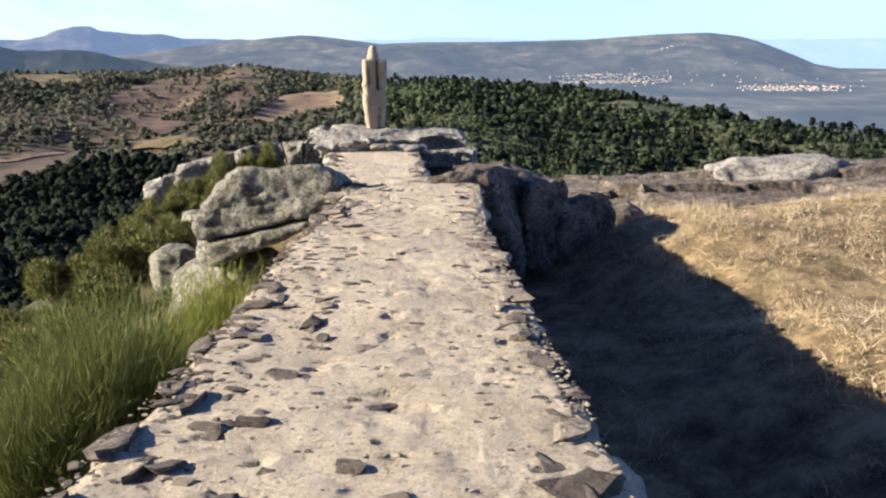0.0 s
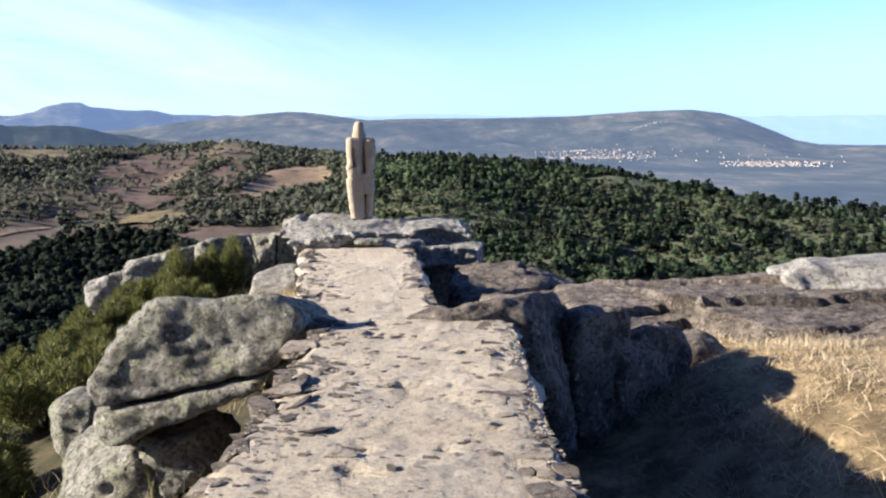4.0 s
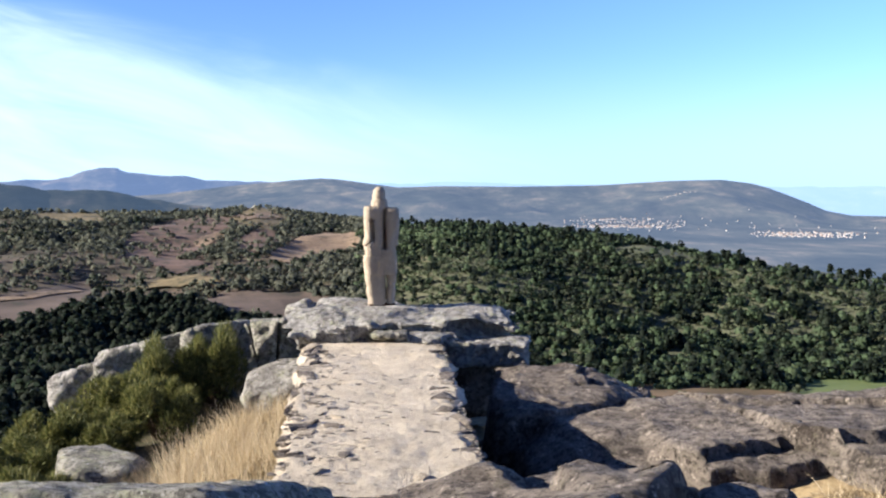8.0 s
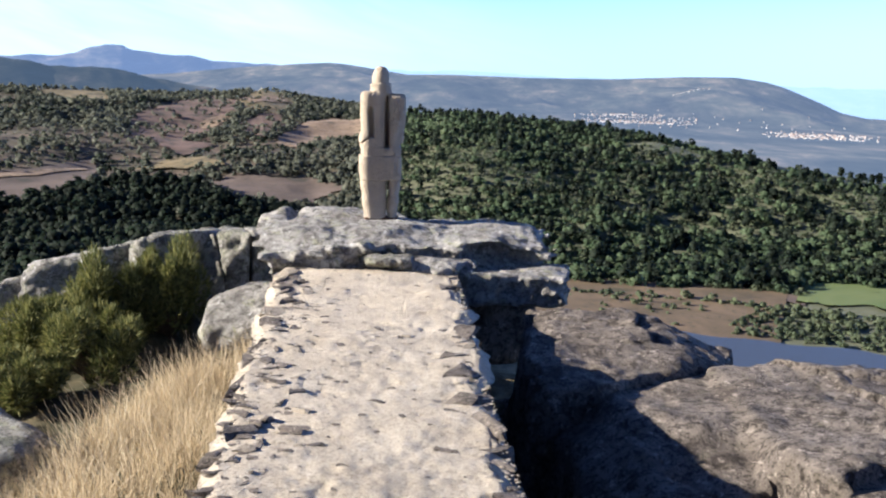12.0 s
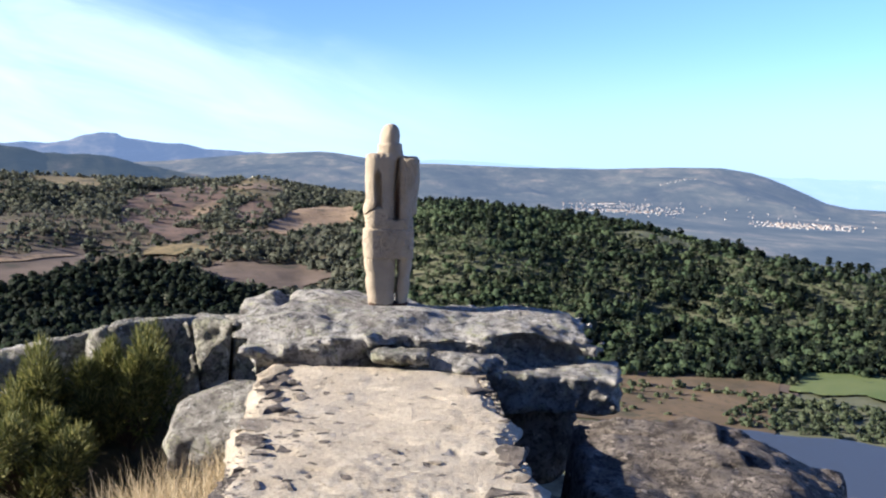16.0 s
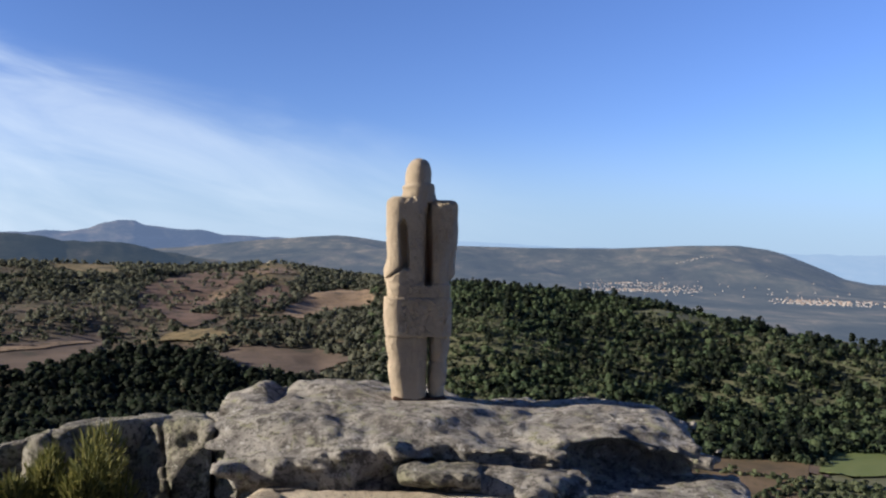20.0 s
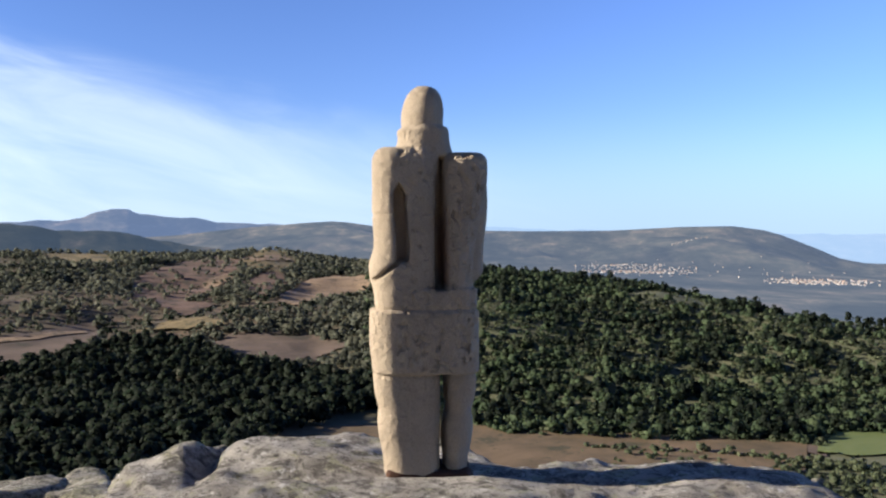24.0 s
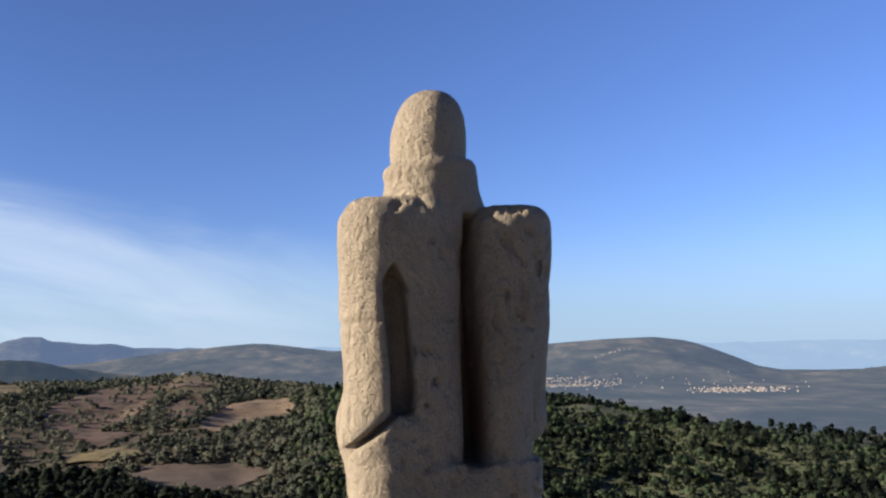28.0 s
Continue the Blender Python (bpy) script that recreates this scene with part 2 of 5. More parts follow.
def granite(name, light, dark, lichen, lichen_amount, spot_amount, scale=1.0):
    """Weathered granite: mottled body, grey-green crusts, sooty and black lichen spots of two sizes, white flecks, fine grain."""
    m, n, l, b = material(name, 0.93)
    co = coords(n)
    body = ramp(n, l, noise_node(n, l, co, 1.6 * scale, 8, 0.7), (0.34, dark), (0.58, light))
    crust = ramp(n, l, noise_node(n, l, co, 3.4 * scale, 9, 0.75, 0.7), (0.54 - lichen_amount, G(0)), (0.60 - lichen_amount, G(1)))
    col = mixed(n, l, crust, body, lichen)
    soot = ramp(n, l, noise_node(n, l, co, 5.5 * scale, 10, 0.82, 0.4), (0.52 - 0.4 * spot_amount, G(0)), (0.57 - 0.4 * spot_amount, G(0.85)))
    col = mixed(n, l, soot, col, tuple(c * 0.55 for c in dark))
    spots = ramp(n, l, noise_node(n, l, co, 19 * scale, 5, 0.65), (0.585 - spot_amount, G(0)), (0.655 - spot_amount, G(0.75)))
    col = mixed(n, l, spots, col, tuple(c * 0.22 for c in dark))
    fleck = ramp(n, l, noise_node(n, l, co, 8 * scale, 7, 0.8), (0.585, G(0)), (0.62, G(0.9)))
    col = mixed(n, l, fleck, col, tuple(min(0.75, c * 1.9) for c in light))
    grain = noise_node(n, l, co, 130 * scale, 3, 0.8)
    col = mixed(n, l, 0.6, col, ramp(n, l, grain, (0.3, G(0.2)), (0.7, G(0.85))), "OVERLAY")
    l.new(col, b.inputs["Base Color"])
    h = mixed(n, l, 0.35, noise_node(n, l, co, 16 * scale, 9, 0.8), grain)
    bumped(n, l, b, h, 1.0, 0.08 / scale)
    return m


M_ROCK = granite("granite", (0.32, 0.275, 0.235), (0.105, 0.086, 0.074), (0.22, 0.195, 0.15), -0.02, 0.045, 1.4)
M_BOULDER = granite("lichen_granite", (0.45, 0.43, 0.38), (0.19, 0.18, 0.16), (0.38, 0.38, 0.28), 0.04, 0.05, 1.5)
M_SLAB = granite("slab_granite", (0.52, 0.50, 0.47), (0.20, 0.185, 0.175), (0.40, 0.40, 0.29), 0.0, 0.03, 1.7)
M_STONE = granite("wall_stone", (0.27, 0.23, 0.195), (0.13, 0.11, 0.095), (0.24, 0.22, 0.18), -0.06, 0.02, 2.0)
M_PALE = granite("mortared_stone", (0.50, 0.43, 0.345), (0.27, 0.23, 0.185), (0.42, 0.37, 0.29), -0.06, 0.0, 2.0)


def mortar_material():
    m, n, l, b = material("lime_mortar", 0.95)
    co = coords(n)
    body = ramp(n, l, noise_node(n, l, co, 2.2, 7, 0.65), (0.3, (0.56, 0.485, 0.38)), (0.7, (0.74, 0.66, 0.535)))
    patch = ramp(n, l, noise_node(n, l, co, 5.5, 8, 0.75, 0.5), (0.56, G(0)), (0.68, G(0.7)))
    col = mixed(n, l, patch, body, (0.40, 0.33, 0.265))
    grit = ramp(n, l, noise_node(n, l, co, 38, 6, 0.85), (0.38, (0.44, 0.38, 0.33)), (0.50, (1, 1, 1)))
    col = mixed(n, l, 0.8, col, grit, "MULTIPLY")
    flat = n.new("ShaderNodeMapping")
    flat.inputs["Scale"].default_value = (0.55, 1.0, 1.0)
    l.new(co, flat.inputs["Vector"])
    crust = ramp(n, l, noise_node(n, l, flat.outputs["Vector"], 11, 9, 0.78, 0.8), (0.60, G(0)), (0.66, G(0.85)))
    col = mixed(n, l, crust, col, (0.17, 0.14, 0.12))
    grain = noise_node(n, l, co, 90, 4, 0.85)
    col = mixed(n, l, 0.6, col, ramp(n, l, grain, (0.32, G(0.2)), (0.62, G(0.75))), "OVERLAY")
    l.new(col, b.inputs["Base Color"])
    bumped(n, l, b, mixed(n, l, 0.45, noise_node(n, l, co, 34, 6, 0.8), grain), 1.0, 0.042)
    return m


M_MORTAR = mortar_material()


def statue_material():
    m, n, l, b = material("carved_granite", 0.9)
    co = coords(n)
    body = ramp(n, l, noise_node(n, l, co, 3.5, 5, 0.6), (0.3, (0.40, 0.33, 0.255)), (0.7, (0.54, 0.455, 0.35)))
    stain = ramp(n, l, noise_node(n, l, co, 9, 7, 0.75, 0.5), (0.58, G(0)), (0.76, G(0.5)))
    col = mixed(n, l, stain, body, (0.34, 0.275, 0.20))
    grain = noise_node(n, l, co, 160, 3, 0.8)
    col = mixed(n, l, 0.4, col, ramp(n, l, grain, (0.3, G(0.3)), (0.7, G(0.75))), "OVERLAY")
    # rusty streak down the gap between the shoulder blocks
    sep = n.new("ShaderNodeSeparateXYZ")
    l.new(co, sep.inputs["Vector"])
    rust = 1.0
    for axis, lo, hi in (("X", 0.105, 0.07), ("X", 0.025, 0.045), ("Z", 1.42, 1.05), ("Z", 0.86, 0.92)):
        r = n.new("ShaderNodeMapRange")
        r.interpolation_type = "SMOOTHSTEP"
        l.new(sep.outputs[axis], r.inputs["Value"])
        r.inputs["From Min"].default_value, r.inputs["From Max"].default_value = lo, hi
        if rust != 1.0:
            k = n.new("ShaderNodeMath")
            k.operation = "MULTIPLY"
            l.new(rust, k.inputs[0])
            l.new(r.outputs["Result"], k.inputs[1])
            rust = k.outputs[0]
        else:
            rust = r.outputs["Result"]
    k = n.new("ShaderNodeMath")
    k.operation = "MULTIPLY"
    l.new(rust, k.inputs[0])
    k.inputs[1].default_value = 0.7
    col = mixed(n, l, k.outputs[0], col, (0.20, 0.085, 0.05))
    l.new(col, b.inputs["Base Color"])
    chisel = n.new("ShaderNodeMapping")
    chisel.inputs["Scale"].default_value = (1.0, 1.0, 0.8)
    l.new(co, chisel.inputs["Vector"])
    bumped(n, l, b, mixed(n, l, 0.25, noise_node(n, l, chisel.outputs["Vector"], 42, 5, 0.62), grain), 1.0, 0.04)
    return m


M_STATUE = statue_material()


def plain(name, a, bcol, scale, rough=0.9, bump=0.0, dist=0.02, distort=0.0):
    m, n, l, b = material(name, rough)
    co = coords(n)
    f = noise_node(n, l, co, scale, 6, 0.65, distort)
    l.new(ramp(n, l, f, (0.3, a), (0.7, bcol)), b.inputs["Base Color"])
    if bump:
        bumped(n, l, b, f, bump, dist)
    return m


def leafy(name, a, bcol, c):
    """Foliage: colour by tree and by a slow drift over the ground, a little by tuft; some light comes through the leaves."""
    m, n, l, b = material(name, 0.8)
    geo = n.new("ShaderNodeNewGeometry")
    col = ramp(n, l, noise_node(n, l, geo.outputs["Position"], 0.16, 3, 0.6), (0.3, a), (0.5, bcol), (0.7, c))
    col = mixed(n, l, 1.0, col, ramp(n, l, geo.outputs["Random Per Island"], (0.0, G(0.78)), (1.0, G(1.15))), "MULTIPLY")
    slow = ramp(n, l, noise_node(n, l, geo.outputs["Position"], 0.022, 6, 0.7), (0.36, (0.62, 0.68, 0.66)), (0.64, (1.12, 1.1, 1.0)))
    col = mixed(n, l, 1.0, col, slow, "MULTIPLY")
    l.new(col, b.inputs["Base Color"])
    tr = n.new("ShaderNodeBsdfTranslucent")
    l.new(col, tr.inputs["Color"])
    mx = n.new("ShaderNodeMixShader")
    mx.inputs["Fac"].default_value = 0.55
    l.new(b.outputs["BSDF"], mx.inputs[1])
    l.new(tr.outputs["BSDF"], mx.inputs[2])
    l.new(mx.outputs["Shader"], n["Material Output"].inputs["Surface"])
    return m


# ---- the lie of the land ----
def land(x, y):
    """Height of the ground: a rocky hilltop, a valley, wooded and heathy hills, a plain and far mountains."""
    r = np.hypot(x, y) + 1e-6
    az = np.degrees(np.arctan2(x, y))
    aa = np.clip(az, -40, 40)
    # hilltop: the brow runs slantwise behind the rocks, and the left flank drops away
    left = -1.05 - 0.22 * np.maximum(0, -x - 0.5) - 0.35 * np.maximum(0, -x - 2.6) * smooth(-6, -12, y) - 0.35 * np.maximum(0, -x - 4.6)
    left = left - 0.5 * smooth(-2.2, -0.6, y) * smooth(-1.0, -1.5, x) * smooth(-2.9, -2.2, x)
    right = -1.05 + 0.85 * smooth(-15, -10.5, y) * smooth(2.2, 4.6, x) - 0.75 * smooth(-9.6, -7.5, y)
    top = left + (right - left) * smooth(-0.3, 1.3, x)
    brow = np.interp(x, [-8, -3, -1, 1.5, 3.2, 8, 16], [0.6, 1.2, 1.2, 0.6, -1.4, -4.6, -6.0])
    over = y - brow
    top = top - 0.8 * (np.sqrt(np.maximum(over, 0) ** 2 + 0.3) - 0.55) * (over > 0)
    top = top - 0.3 * np.maximum(0, np.abs(x - 1) - 14) - 0.3 * np.maximum(0, -32 - y)
    top = top + 0.10 * fbm(x, y, 0 * x, 1.6, 5, 4) + 0.8 * fbm(x, y, 0 * x, 30, 9, 3) * smooth(15, 60, r)
    top = top + 0.62 * smooth(3.0, 4.4, x) * smooth(-18.5, -16.6, y) * smooth(-12.8, -14.6, y)
    top = top - 1.6 * smooth(-3.7, -2.9, y) * smooth(2.4, 3.4, x) * smooth(30, 16, x)
    top = np.maximum(top, -125.0)
    # valley and the hills behind it
    foot = np.interp(aa, [-40, -20, -8, -3, 3, 30], [620, 620, 660, 560, 545, 545])
    crest = np.interp(aa, [-40, -23, -11, -5.5, -3, 0, 6, 12.6, 19, 27, 40], [1500, 1500, 1500, 1350, 1150, 1020, 960, 860, 780, 720, 700])
    ztop = np.interp(aa, [-40, -23, -17, -13.5, -11, -8.5, -5.5, -2, 0.5, 6, 12.6, 15, 19, 24, 27, 40],
                     [-36, -34, -38, -37, -31, -41, -49, -44, -40, -46, -52, -59, -65, -73, -78, -90])
    floor = -103 + 4 * fbm(x, y, 0 * x, 150, 21, 3) * smooth(520, 640, r)
    up = np.clip((r - foot) / (crest - foot), 0, 1)
    rise = np.where(aa < -4, up ** 0.85, np.sin(up * math.pi / 2) ** 1.25)
    down = smooth(0, 600, r - crest)
    relief = 9 * fbm(x, y, 0 * x, 210, 33, 4) * smooth(0.0, 0.3, up) * (1 - 0.8 * smooth(0.75, 1.0, up))
    hills = floor + (ztop - floor) * rise * (1 - down) + relief * (1 - down)
    hills = hills + down * (-112 - floor)
    z = -smin(-top, -hills, 4.0) if np.ndim(x) else np.maximum(top, hills)
    # the range behind the villages, and a long low ridge west of it
    el = np.interp(aa, [-40, -24, -16, -13.5, -11.7, -10, -8.9, -7.1, -6.2, -5, -2.5, 0, 4.8, 9.6, 11, 13.8, 16.6, 18.3, 19.2, 20.1, 21.3, 22.3, 23.6, 26, 40],
                   [-1.4, -0.9, -0.35, -0.05, 0.15, 0.28, 0.39, 0.51, 0.46, 0.3, -0.06, 0.0, -0.05, 0.0, 0.08, 0.24, 0.29, 0.06, -0.2, -0.55, -1.04, -1.5, -1.75, -1.8, -1.6])
    ridge = np.interp(aa, [-40, -3, 8, 40], [4300, 4300, 4000, 4000])
    zm = ridge * np.tan(np.radians(el)) + 2
    start = np.interp(aa, [-40, -3, 8, 40], [2000, 2100, 2700, 2700])
    k = np.clip((r - start) / (ridge - start), 0, 1)
    far = (zm + 112) * k ** 1.6 + 40 * fbm(x, y, 0 * x, 420, 41, 5) * np.sin(k * math.pi) - 60 * smooth(0, 600, r - ridge)
    # a wooded spur runs down from the mountain between the two villages
    spur = np.exp(-((r - np.interp(aa, [10, 14, 18, 22], [3550, 3350, 3050, 2850])) / 150) ** 2) * smooth(11, 14.5, aa) * smooth(24, 20, aa)
    return z + np.where(r > start, far + 26 * spur, 0)


def polar_grid(radii, angles, part):
    """A ring grid; the seam between ground and backdrop lies nearer on the right."""
    seam = np.interp(angles, [-180, -7, 0, 180], [1650, 1650, 1180, 1180])[None]
    R, A = np.meshgrid(radii, np.radians(angles), indexing="ij")
    R = R * seam / 1650 if part == "ground" else seam + (R - 1650) * (4900 - seam) / 3250
    x, y = R * np.sin(A), R * np.cos(A)
    n, m = R.shape
    i, j = np.meshgrid(np.arange(n - 1), np.arange(m - 1), indexing="ij")
    q = (i * m + j).ravel()
    return x.ravel(), y.ravel(), np.stack([q, q + m, q + m + 1, q + 1], 1)


ANG = np.concatenate([np.linspace(-180, -42, 50)[:-1], np.linspace(-42, 42, 330), np.linspace(42, 180, 50)[1:]])


def ground_material():
    m, n, l, b = material("hill_ground", 0.95)
    geo = n.new("ShaderNodeNewGeometry")
    co = geo.outputs["Position"]
    sep = n.new("ShaderNodeSeparateXYZ")
    l.new(co, sep.inputs["Vector"])
    heath = ramp(n, l, noise_node(n, l, co, 0.03, 7, 0.65), (0.32, (0.050, 0.050, 0.034)), (0.52, (0.098, 0.080, 0.058)), (0.72, (0.17, 0.12, 0.09)))
    scrub = ramp(n, l, noise_node(n, l, co, 0.05, 8, 0.7), (0.35, (0.085, 0.098, 0.06)), (0.65, (0.15, 0.155, 0.095)))
    east = n.new("ShaderNodeMapRange")
    l.new(sep.outputs["X"], east.inputs["Value"])
    east.inputs["From Min"].default_value, east.inputs["From Max"].default_value = -160, 40
    col = mixed(n, l, east.outputs["Result"], heath, scrub)
    dry = ramp(n, l, noise_node(n, l, co, 2.4, 8, 0.75), (0.34, (0.08, 0.062, 0.038)), (0.47, (0.20, 0.15, 0.085)), (0.6, (0.42, 0.32, 0.18)))
    turf = ramp(n, l, noise_node(n, l, co, 1.7, 8, 0.75), (0.34, (0.030, 0.032, 0.016)), (0.52, (0.062, 0.056, 0.030)), (0.68, (0.13, 0.10, 0.055)))
    sunny = n.new("ShaderNodeMapRange")
    l.new(sep.outputs["X"], sunny.inputs["Value"])
    sunny.inputs["From Min"].default_value, sunny.inputs["From Max"].default_value = 0.6, 2.2
    dry = mixed(n, l, sunny.outputs["Result"], turf, dry)
    d = n.new("ShaderNodeVectorMath")
    d.operation = "LENGTH"
    l.new(co, d.inputs[0])
    near = n.new("ShaderNodeMapRange")
    l.new(d.outputs["Value"], near.inputs["Value"])
    near.inputs["From Min"].default_value, near.inputs["From Max"].default_value = 22, 34
    col = mixed(n, l, near.outputs["Result"], dry, col)
    l.new(col, b.inputs["Base Color"])
    bumped(n, l, b, noise_node(n, l, co, 9, 6, 0.75), 0.6, 0.06)
    return m


rad = np.concatenate([[0.0], np.geomspace(0.6, 1650, 250)])
gx, gy, gf = polar_grid(rad, ANG, "ground")
ground = put_mesh("ground", mesh_of("ground", np.stack([gx, gy, land(gx, gy)], 1), gf), ground_material())
tagged(ground, "dry grassy hilltop falling to a valley of heath and scrub", "ground", kind="structure")


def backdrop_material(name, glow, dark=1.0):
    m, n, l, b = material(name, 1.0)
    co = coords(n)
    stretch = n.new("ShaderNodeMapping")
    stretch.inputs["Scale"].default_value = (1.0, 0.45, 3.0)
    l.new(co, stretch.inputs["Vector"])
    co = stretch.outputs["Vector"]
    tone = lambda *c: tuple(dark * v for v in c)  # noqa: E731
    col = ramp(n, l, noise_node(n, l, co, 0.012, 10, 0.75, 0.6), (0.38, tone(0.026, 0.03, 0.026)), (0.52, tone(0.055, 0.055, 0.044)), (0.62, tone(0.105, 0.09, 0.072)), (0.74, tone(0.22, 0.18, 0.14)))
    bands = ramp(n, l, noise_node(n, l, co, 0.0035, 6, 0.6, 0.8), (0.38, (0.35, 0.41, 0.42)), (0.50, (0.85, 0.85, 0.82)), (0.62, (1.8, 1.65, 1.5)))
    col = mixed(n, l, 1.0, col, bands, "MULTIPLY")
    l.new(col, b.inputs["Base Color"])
    # aerial haze painted as a bluish emission, set per range over dimmed tones
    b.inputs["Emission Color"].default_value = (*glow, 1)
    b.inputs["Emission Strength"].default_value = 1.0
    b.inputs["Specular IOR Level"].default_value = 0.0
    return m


bx, by, bf = polar_grid(np.concatenate([np.linspace(1650, 2700, 40), np.linspace(2730, 4900, 80)]), ANG, "far")
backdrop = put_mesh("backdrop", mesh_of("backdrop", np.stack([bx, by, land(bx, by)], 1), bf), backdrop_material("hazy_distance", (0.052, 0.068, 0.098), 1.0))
tagged(backdrop, "hazy plain and a pale mountain with villages at its foot", "mountains", kind="structure")


def range_of(name, label, az, el, dist, deep, mat_, seed, relief=0.05):
    """A far mountain range: a flank that climbs to an uneven crest and falls away behind it."""
    A = np.linspace(az[0], az[-1], 260)
    crest = np.interp(A, az, el)
    S = np.concatenate([np.linspace(0, 1, 22), [1.06, 1.15]])
    AA, SS = np.meshgrid(A, S, indexing="ij")
    r = dist - deep * (1 - SS)
    top = dist * np.tan(np.radians(crest))[:, None] + 2
    x, y = r * np.sin(np.radians(AA)), r * np.cos(np.radians(AA))
    up = np.clip(SS, 0, 1) ** 1.3
    z = -150 + (top + 150) * up - 150 * np.maximum(0, SS - 1)
    z = z + relief * deep * fbm(x, y, 0 * x, deep * 0.35, seed, 4) * np.sin(np.clip(SS, 0, 1) * math.pi) + 0.0012 * dist * fbm(x, y, 0 * x, dist * 0.02, seed + 5, 3)
    m_ = len(S)
    i, j = np.meshgrid(np.arange(len(A) - 1), np.arange(m_ - 1), indexing="ij")
    q = (i * m_ + j).ravel()
    ob = put_mesh(name, mesh_of(name, np.stack([x.ravel(), y.ravel(), z.ravel()], 1), np.stack([q, q + m_, q + m_ + 1, q + 1], 1)[:, ::-1]), mat_)
    return tagged(ob, label, "mountains", kind="structure")


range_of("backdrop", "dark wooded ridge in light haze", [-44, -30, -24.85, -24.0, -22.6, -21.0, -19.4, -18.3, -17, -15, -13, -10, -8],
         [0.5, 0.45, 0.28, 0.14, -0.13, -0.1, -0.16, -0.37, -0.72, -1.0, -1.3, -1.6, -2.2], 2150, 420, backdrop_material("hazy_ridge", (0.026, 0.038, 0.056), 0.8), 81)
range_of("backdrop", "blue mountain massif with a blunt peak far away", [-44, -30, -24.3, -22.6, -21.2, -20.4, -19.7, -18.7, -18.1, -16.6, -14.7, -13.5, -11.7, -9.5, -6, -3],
         [0.5, 0.4, 0.38, 0.46, 0.56, 0.94, 1.1, 1.1, 0.86, 0.77, 0.6, 0.41, 0.3, 0.25, 0.0, -0.3], 4700, 700, backdrop_material("hazed_massif", (0.068, 0.098, 0.165), 0.7), 82)
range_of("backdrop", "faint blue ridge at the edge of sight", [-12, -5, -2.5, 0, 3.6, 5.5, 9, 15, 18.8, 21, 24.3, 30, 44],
         [-0.3, 0.15, 0.2, 0.22, 0.2, 0.1, 0.0, -0.1, -0.1, -0.12, -0.13, -0.15, -0.2], 4930, 500, backdrop_material("hazed_far_ridge", (0.21, 0.30, 0.43), 0.3), 83)


# ---- fields, water, woods ----
def polar_patch(name, az0, az1, r0, r1, lift, mat_, label, category, wobble=0.0, seed=0):
    """A draped patch of land between two bearings and two distances, with uneven edges."""
    na, nr = 40, 24
    A, S = np.meshgrid(np.linspace(0, 1, na), np.linspace(0, 1, nr), indexing="ij")
    w = wobble * fbm(A * 6, S * 2, 0 * A, 1.0, seed, 3)
    az = az0(S) + (az1(S) - az0(S)) * A if callable(az0) else az0 + (az1 - az0) * A
    az = az + 0.25 * w
    r = r0 + (r1 - r0) * S + 12 * w * (S > 0) * (S < 1) + 10 * fbm(A * 5, 0 * A + 3, S, 1.0, seed + 1, 3) * wobble
    x, y = r * np.sin(np.radians(az)), r * np.cos(np.radians(az))
    z = land(x, y) + lift
    i, j = np.meshgrid(np.arange(na - 1), np.arange(nr - 1), indexing="ij")
    q = (i * nr + j).ravel()
    ob = put_mesh(name, mesh_of(name, np.stack([x.ravel(), y.ravel(), z.ravel()], 1), np.stack([q, q + nr, q + nr + 1, q + 1], 1)[:, ::-1]), mat_)
    return tagged(ob, label, category, kind="structure")


def shape_patch(name, label, category, shape, lift, mat_, seed, wobble=1.0):
    """A draped patch of land with an uneven rim; shape: bearings and distances round it."""
    P = np.array(shape + shape[:1], float)
    c = P[:-1].mean(0)
    n, rings = 96, 12
    t = np.linspace(0, len(shape), n, endpoint=False)
    B = np.stack([np.interp(t, np.arange(len(P)), P[:, k]) for k in (0, 1)], 1)
    W = 1 + wobble * 0.16 * fbm(np.cos(t / len(shape) * 6.283) * 3, np.sin(t / len(shape) * 6.283) * 3, 0 * t, 1.0, seed, 4)
    S = np.linspace(0, 1, rings)[:, None, None]
    Q = (c + (B - c) * W[:, None] * S).reshape(-1, 2)
    x, y = Q[:, 1] * np.sin(np.radians(Q[:, 0])), Q[:, 1] * np.cos(np.radians(Q[:, 0]))
    F = []
    for k in range(rings - 1):
        for m_ in range(n):
            a, b_ = k * n + m_, k * n + (m_ + 1) % n
            F.append((a, a + n, b_ + n, b_))
    ob = put_mesh(name, mesh_of(name, np.stack([x, y, land(x, y) + lift], 1), F), mat_)
    return tagged(ob, label, category, kind="structure")


def inside(shape, az, r):
    """True where a bearing and a distance fall within a shape."""
    out = np.zeros(np.shape(az), bool)
    for (a0, r0), (a1, r1) in zip(shape, shape[1:] + shape[:1]):
        cross = (r0 > r) != (r1 > r)
        out ^= cross & (az < a0 + (a1 - a0) * (r - r0) / ((r1 - r0) or 1e-9))
    return out




def mottled(name, low, high, fleck, size, amount):
    """Open ground: two soils, with shrubs and bare spots at two scales."""
    m, n, l, b = material(name, 0.95)
    co = coords(n)
    col = ramp(n, l, noise_node(n, l, co, size, 7, 0.68, 0.5), (0.34, low), (0.66, high))
    for sc, a in ((0.045, amount), (0.16, amount - 0.02)):
        col = mixed(n, l, ramp(n, l, noise_node(n, l, co, sc, 6, 0.72), (0.60 - a, G(0)), (0.67 - a, G(0.8))), col, fleck)
    l.new(col, b.inputs["Base Color"])
    return m


